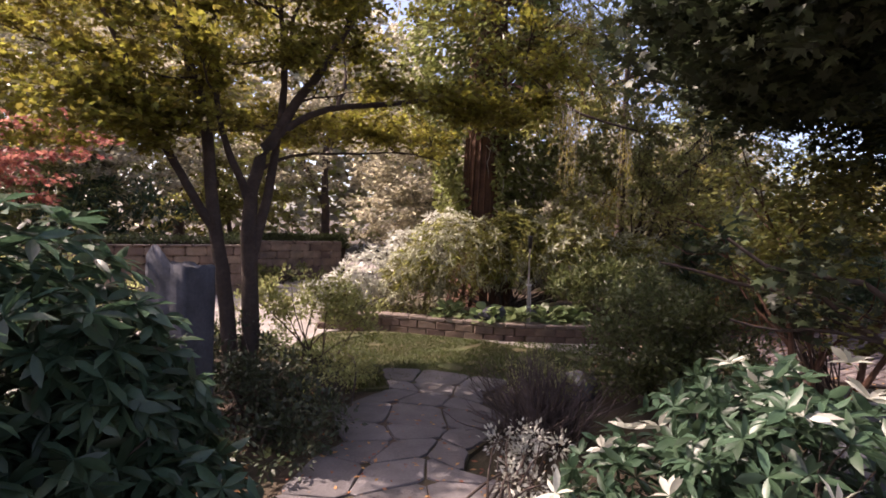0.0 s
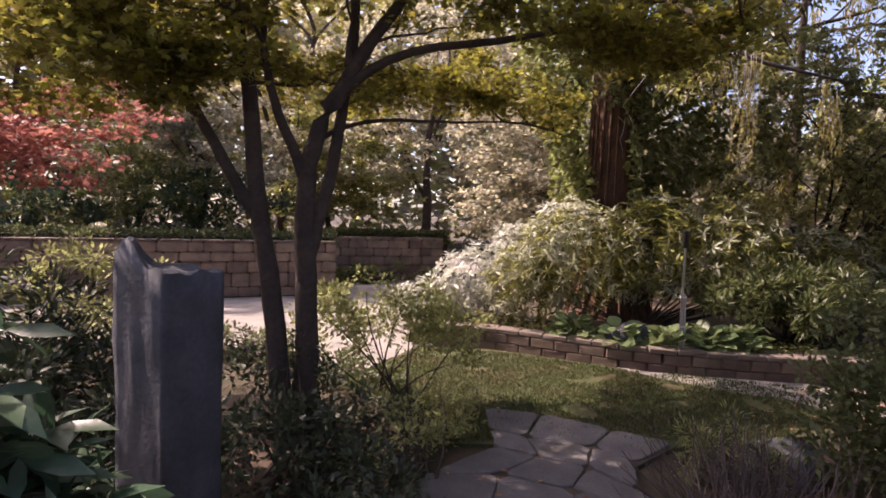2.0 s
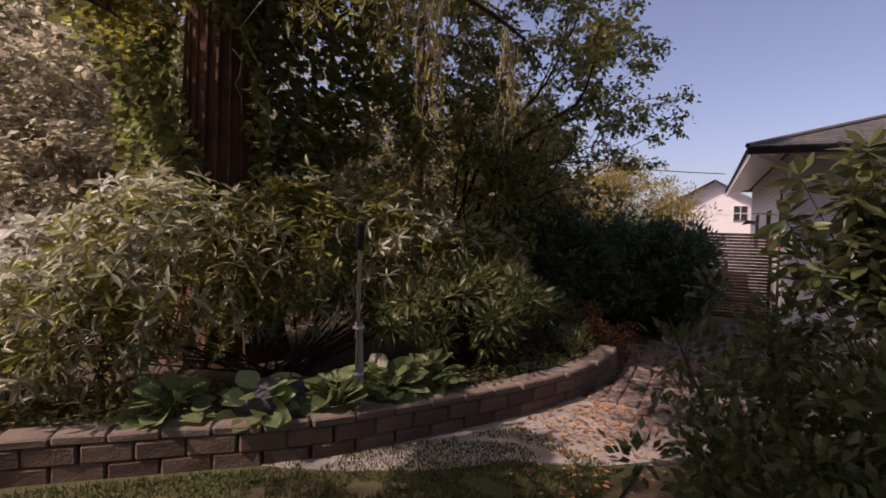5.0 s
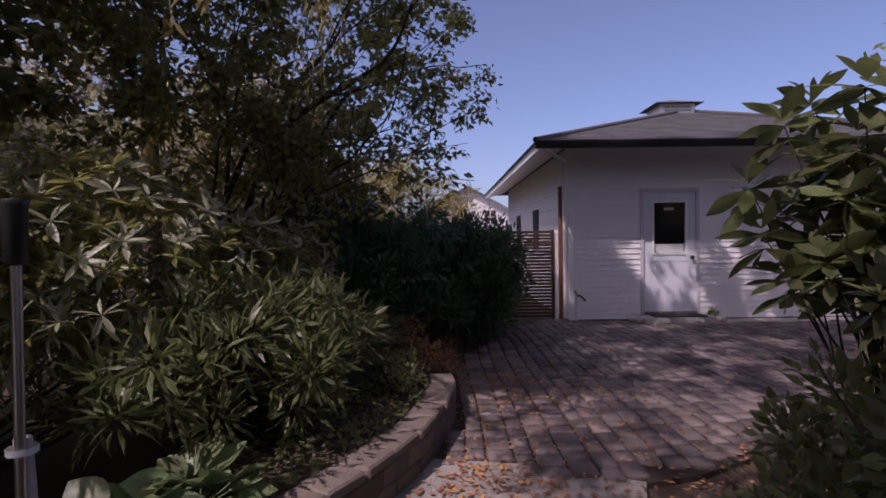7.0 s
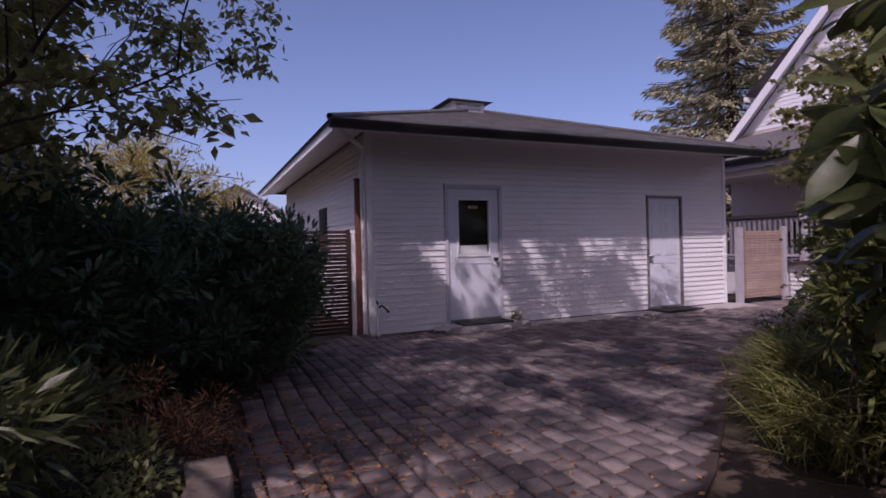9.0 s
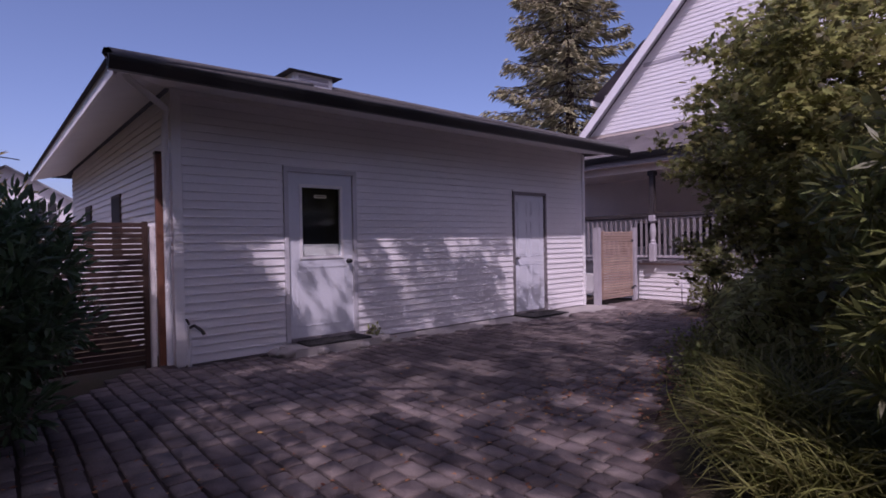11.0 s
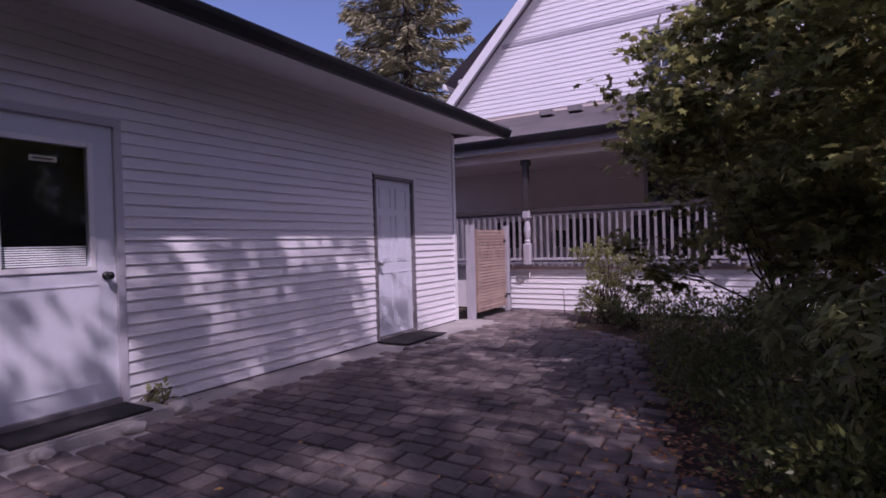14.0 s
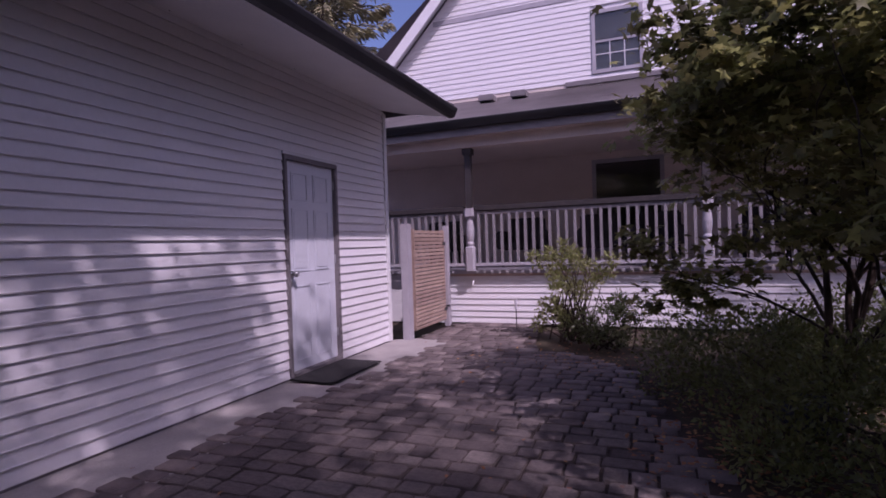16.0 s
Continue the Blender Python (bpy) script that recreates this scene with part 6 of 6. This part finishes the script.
# ---------------------------------------------------------------- lawn blades and litter
def inside(x, y, outline):
    c = False
    for (x0, y0), (x1, y1) in zip(outline, outline[1:] + outline[:1]):
        if (y0 > y) != (y1 > y) and x < (x1 - x0) * (y - y0) / (y1 - y0) + x0:
            c = not c
    return c


LAWNED = [(2.0, 4.95), (2.8, 4.7), (3.3, 4.32), (3.9, 4.4), (4.4, 4.08), (5.0, 4.18), (5.8, 4.1), (6.2, 4.9), (4.7, 6.1), (3.9, 7.0), (2.9, 7.5), (1.9, 6.6)]
gg = np.random.default_rng(130)
p = gg.uniform((1.9, 4.0), (6.3, 7.6), (80000, 2))
p = np.array([q for q in p if inside(q[0], q[1], LAWNED) and noise.noise(Vector((q[0] * 3.0, q[1] * 3.0, 0))) > -0.42])
turf = leaves("lawn_grass", np.c_[p, np.zeros(len(p)) - 0.005], gg.normal(0, 0.5, (len(p), 3)) * (1, 1, 0) + (0, 0, 0.8), 0.038, THIN, L_LAWN, None, 131)
tagged(turf, "short patchy mossy lawn grass beside the bed", "grass", kind="stuff")
lit = []
for cx, cy, sx, sy, n in ((9.0, -1.8, 0.5, 1.6, 900), (7.4, 4.35, 1.2, 0.3, 500), (9.6, 4.1, 1.2, 0.4, 500), (10.4, -4.6, 0.7, 0.5, 400), (8.9, 3.7, 0.7, 0.5, 800), (8.95, 4.1, 0.3, 0.2, 350), (9.45, -2.6, 0.25, 0.6, 350), (9.1, -0.8, 0.2, 0.4, 250), (9.5, -0.6, 0.3, 1.6, 500), (7.2, 3.2, 0.7, 0.5, 400), (10.5, 1.0, 1.6, 2.0, 160), (1.6, 3.3, 0.7, 1.0, 420), (6.7, 4.3, 0.5, 0.4, 600)):
    lit += [(gg.normal(cx, sx), gg.normal(cy, sy)) for _ in range(n)]
lit = np.array([q for q in lit if q[0] < 12.9])
fallen = leaves("leaf_litter", np.c_[lit, np.full(len(lit), 0.022)], gg.normal(0, 1, (len(lit), 3)) * (1, 1, 0.08), 0.045, OVAL, L_LITTER, None, 132, 2.0)
tagged(fallen, "scattered orange-brown fallen leaves on the paving", "leaf litter", kind="stuff")

# ---------------------------------------------------------------- flagstone path
flags = thing("flagstone_path", "irregular grey flagstone path with mossy joints", "path", at=(1.5, 2.5, 0), kind="structure")
CENTRE = [(-1.6, -2.2), (-0.6, -0.9), (0.2, 0.4), (0.95, 1.9), (1.7, 3.2), (2.5, 4.15), (3.25, 4.85)]
cen = np.array(CENTRE)
cs = np.r_[0, np.cumsum(np.linalg.norm(np.diff(cen, axis=0), axis=1))]
g = random.Random(21)
rows = int(cs[-1] / 0.36)
grid = []
for i in range(rows + 1):
    s = cs[-1] * i / rows
    p = np.array([np.interp(s, cs, cen[:, 0]), np.interp(s, cs, cen[:, 1])])
    q = np.array([np.interp(s + 0.3, cs, cen[:, 0]), np.interp(s + 0.3, cs, cen[:, 1])]) - np.array([np.interp(s - 0.3, cs, cen[:, 0]), np.interp(s - 0.3, cs, cen[:, 1])])
    q = q / np.linalg.norm(q)
    nrm = np.array((-q[1], q[0]))
    wide = 0.62 + 0.12 * math.sin(i * 1.7)
    grid.append([p + nrm * (wide * (1 - 2 * j / 3) + g.uniform(-0.1, 0.1)) + q * g.uniform(-0.12, 0.12) for j in range(4)])
poly("path_bed", [tuple(r[0] + 0.03) for r in grid] + [tuple(r[-1] - 0.03) for r in grid[::-1]], SOIL, flags, 0.004, 0.04, kind="structure")
for i in range(rows):
    for j in range(3):
        cor = [grid[i][j], grid[i][j + 1], grid[i + 1][j + 1], grid[i + 1][j]]
        c = sum(cor) / 4
        ring = []
        for k in range(4):
            a, b = cor[k], cor[(k + 1) % 4]
            for t in (0.12, 0.5, 0.88):
                q = a + (b - a) * t
                q = c + (q - c) * (1 - 0.007 / max(0.05, np.linalg.norm(q - c))) + np.array((g.uniform(-0.008, 0.008), g.uniform(-0.008, 0.008)))
                ring.append(q)
        bm = bmesh.new()
        h = 0.022 + g.uniform(-0.004, 0.004)
        lo = [bm.verts.new((*q, -0.01)) for q in ring]
        mid = [bm.verts.new((*q, h - 0.006)) for q in ring]
        hi = [bm.verts.new((*(c + (q - c) * 0.97), h + g.uniform(-0.001, 0.001))) for q in ring]
        m = len(ring)
        for k in range(m):
            bm.faces.new((lo[k], lo[(k + 1) % m], mid[(k + 1) % m], mid[k]))
            bm.faces.new((mid[k], mid[(k + 1) % m], hi[(k + 1) % m], hi[k]))
        bm.faces.new(hi)
        bmesh.ops.recalc_face_normals(bm, faces=bm.faces[:])
        part("flagstone", bm, FLAG, flags)

# ---------------------------------------------------------------- paving
YARD = [(7.0, 4.2), (7.2, 4.6), (8.0, 4.42), (9.2, 4.45), (10.9, 4.1), (12.0, 3.6), (13.4, 2.75), (13.4, 2.36), (13.07, 2.36), (13.07, 1.3), (12.64, 1.25), (12.62, -0.1), (12.78, -0.6), (12.62, -1.4), (12.72, -2.2), (12.5, -3.0), (12.56, -4.2), (12.4, -5.25), (12.84, -5.5), (12.8, -6.86), (11.4, -6.86), (11.2, -5.2), (9.95, -4.3), (9.7, -2.9),
        (9.3, -1.4), (8.75, 0.3), (7.6, 1.9), (6.95, 3.0), (6.75, 3.7)]
yard = thing("pavement", "tumbled concrete paver courtyard with mossy joints", "paving", at=(10, 0, 0), kind="structure")
poly("joint_bed", YARD, JOINT, yard, 0.004, 0.04, kind="structure")
strip = poly("apron", [(12.42, 1.3), (12.3, -5.4), (12.83, -5.45), (13.09, -5.3), (13.09, 1.3)], CONCRETE, yard, 0.009, 0.05, kind="structure")


def paver_shape(seed):
    """A unit paver with rounded corners and worn edges."""
    g = random.Random(seed)
    ring = []
    for cx, cy in ((0.5, 0.5), (-0.5, 0.5), (-0.5, -0.5), (0.5, -0.5)):
        sx, sy = math.copysign(1, cx), math.copysign(1, cy)
        a, b = g.uniform(0.05, 0.1), g.uniform(0.05, 0.1)
        pair = [(cx, cy - sy * b), (cx - sx * a, cy)]
        ring += pair if sx * sy > 0 else pair[::-1]
    ring = [(x * (1 + g.uniform(-0.03, 0.03)), y * (1 + g.uniform(-0.03, 0.03))) for x, y in ring]
    V = [(x, y, 0) for x, y in ring] + [(x, y, 0.8) for x, y in ring] + [(x * 0.965, y * 0.965, 1.0) for x, y in ring] + [(0, 0, 1.01)]
    F = []
    for k in range(8):
        j = (k + 1) % 8
        F += [(k, j, 8 + j), (k, 8 + j, 8 + k), (8 + k, 8 + j, 16 + j), (8 + k, 16 + j, 16 + k), (16 + k, 16 + j, 24)]
    return np.array(V, float), np.array(F)


SHAPES = [paver_shape(k) for k in range(6)]
pmesh = []
for V, F in SHAPES:
    me = bpy.data.meshes.new("paver")
    me.from_pydata(V.tolist(), [], F.tolist())
    me.materials.append(PAVER)
    pmesh.append(me)
g = random.Random(33)
vs, fs, base, count = [], [], 0, 0
y = -6.9
while y < 5.0:
    dy = g.choice((0.13, 0.15, 0.18))
    x = 5.8 + g.uniform(0, 0.2)
    while x < 13.4:
        dx = g.choice((0.14, 0.17, 0.2, 0.24))
        cx, cy = x + dx / 2, y + dy / 2
        if inside(cx, cy, YARD) and inside(cx + dx * 0.4, cy, YARD) and inside(cx - dx * 0.4, cy, YARD):
            k = g.randrange(6)
            wob = 0.012 * math.sin(cx * 2.1)
            tilt = (g.uniform(-1.4, 1.4), g.uniform(-1.4, 1.4), g.uniform(-2.5, 2.5))
            size = (dx - g.uniform(0.012, 0.024), dy - g.uniform(0.012, 0.024), 0.022 + g.uniform(-0.003, 0.004))
            if 9.9 < cx < 12.3 and -2.6 < cy < 2.1 and count < 300:
                ob = new("paver", pmesh[k])
                ob.parent = yard
                ob.location, ob.rotation_euler, ob.scale = (cx - 10, cy + wob, 0.0), [radians(t) for t in tilt], size
                count += 1
            else:
                m = np.array(pose(cx, cy + wob, 0, *tilt)) @ np.diag((*size, 1))
                V, F = SHAPES[k]
                vs.append(np.c_[V, np.ones(len(V))] @ m.T[:, :3])
                fs.append(F + base)
                base += len(V)
        x += dx
    y += dy
np_mesh("outer_pavers", np.concatenate(vs), np.concatenate(fs), PAVER, yard, "tumbled pavers of the outer courtyard", "stuff")

# ---------------------------------------------------------------- siding boards
for k in range(31):
    foot = 0.03 + k * LAP
    ends = [Y0 + 0.062]
    for d in (D2, D1):
        if foot < d[3]:
            ends += [d[0] - 0.002, d[1] + 0.002]
    ends.append(Y1 - 0.077)
    for a, b in zip(ends[0::2], ends[1::2]):
        courses(gwall, [(a, b, foot, foot + LAP)], x=WX)
for d in (D2, D1):
    row = math.ceil((d[3] - 0.03) / LAP)
    box("head_trim", (WX - 0.024, d[0], d[3] + 0.004), (WX + 0.011, d[1], 0.03 + row * LAP), WHITE, garage, 0.002)
courses(north, [(WX + 0.02, 21.2, 0.03, 2.96)], y=Y1)
courses(skirt, [(4.0, 12.87, 0.02, 0.76)], y=SK)


z = 4.2
while z < peak - 0.3:
    hw = min(ghalf, (peak - z - 0.105) / GS)
    spans = [(GX - hw, GX + hw)]
    if z + 0.1 > 4.31 and z < 5.47:
        spans = [(GX - hw, 9.91), (10.81, GX + hw)]
    for a, b in spans:
        bm = bmesh.new()
        prof = [(-0.012, 0), (0.015, 0), (0.004, 0.107), (-0.012, 0.107)]
        va = [bm.verts.new((a, HW + u, z + v)) for u, v in prof]
        vb = [bm.verts.new((b, HW + u, z + v)) for u, v in prof]
        for i in range(4):
            bm.faces.new((va[i], va[(i + 1) % 4], vb[(i + 1) % 4], vb[i]))
        bm.faces.new(va), bm.faces.new(vb)
        bmesh.ops.recalc_face_normals(bm, faces=bm.faces[:])
        part("siding_board", bm, VINYL, gable)
    z += 0.105
z = FL + 0.02
while z < 2.8:
    for a, b in ((4.6, 9.62), (10.88, 16.0)) if 0.95 < z < 2.72 else ((4.6, 16.0),):
        bm = bmesh.new()
        prof = [(-0.01, 0), (0.013, 0), (0.003, 0.107), (-0.01, 0.107)]
        va = [bm.verts.new((a, HW + u, z + v)) for u, v in prof]
        vb = [bm.verts.new((b, HW + u, z + v)) for u, v in prof]
        for i in range(4):
            bm.faces.new((va[i], va[(i + 1) % 4], vb[(i + 1) % 4], vb[i]))
        bm.faces.new(va), bm.faces.new(vb)
        bmesh.ops.recalc_face_normals(bm, faces=bm.faces[:])
        part("siding_board", bm, CREAM, porch_wall)
    z += 0.105
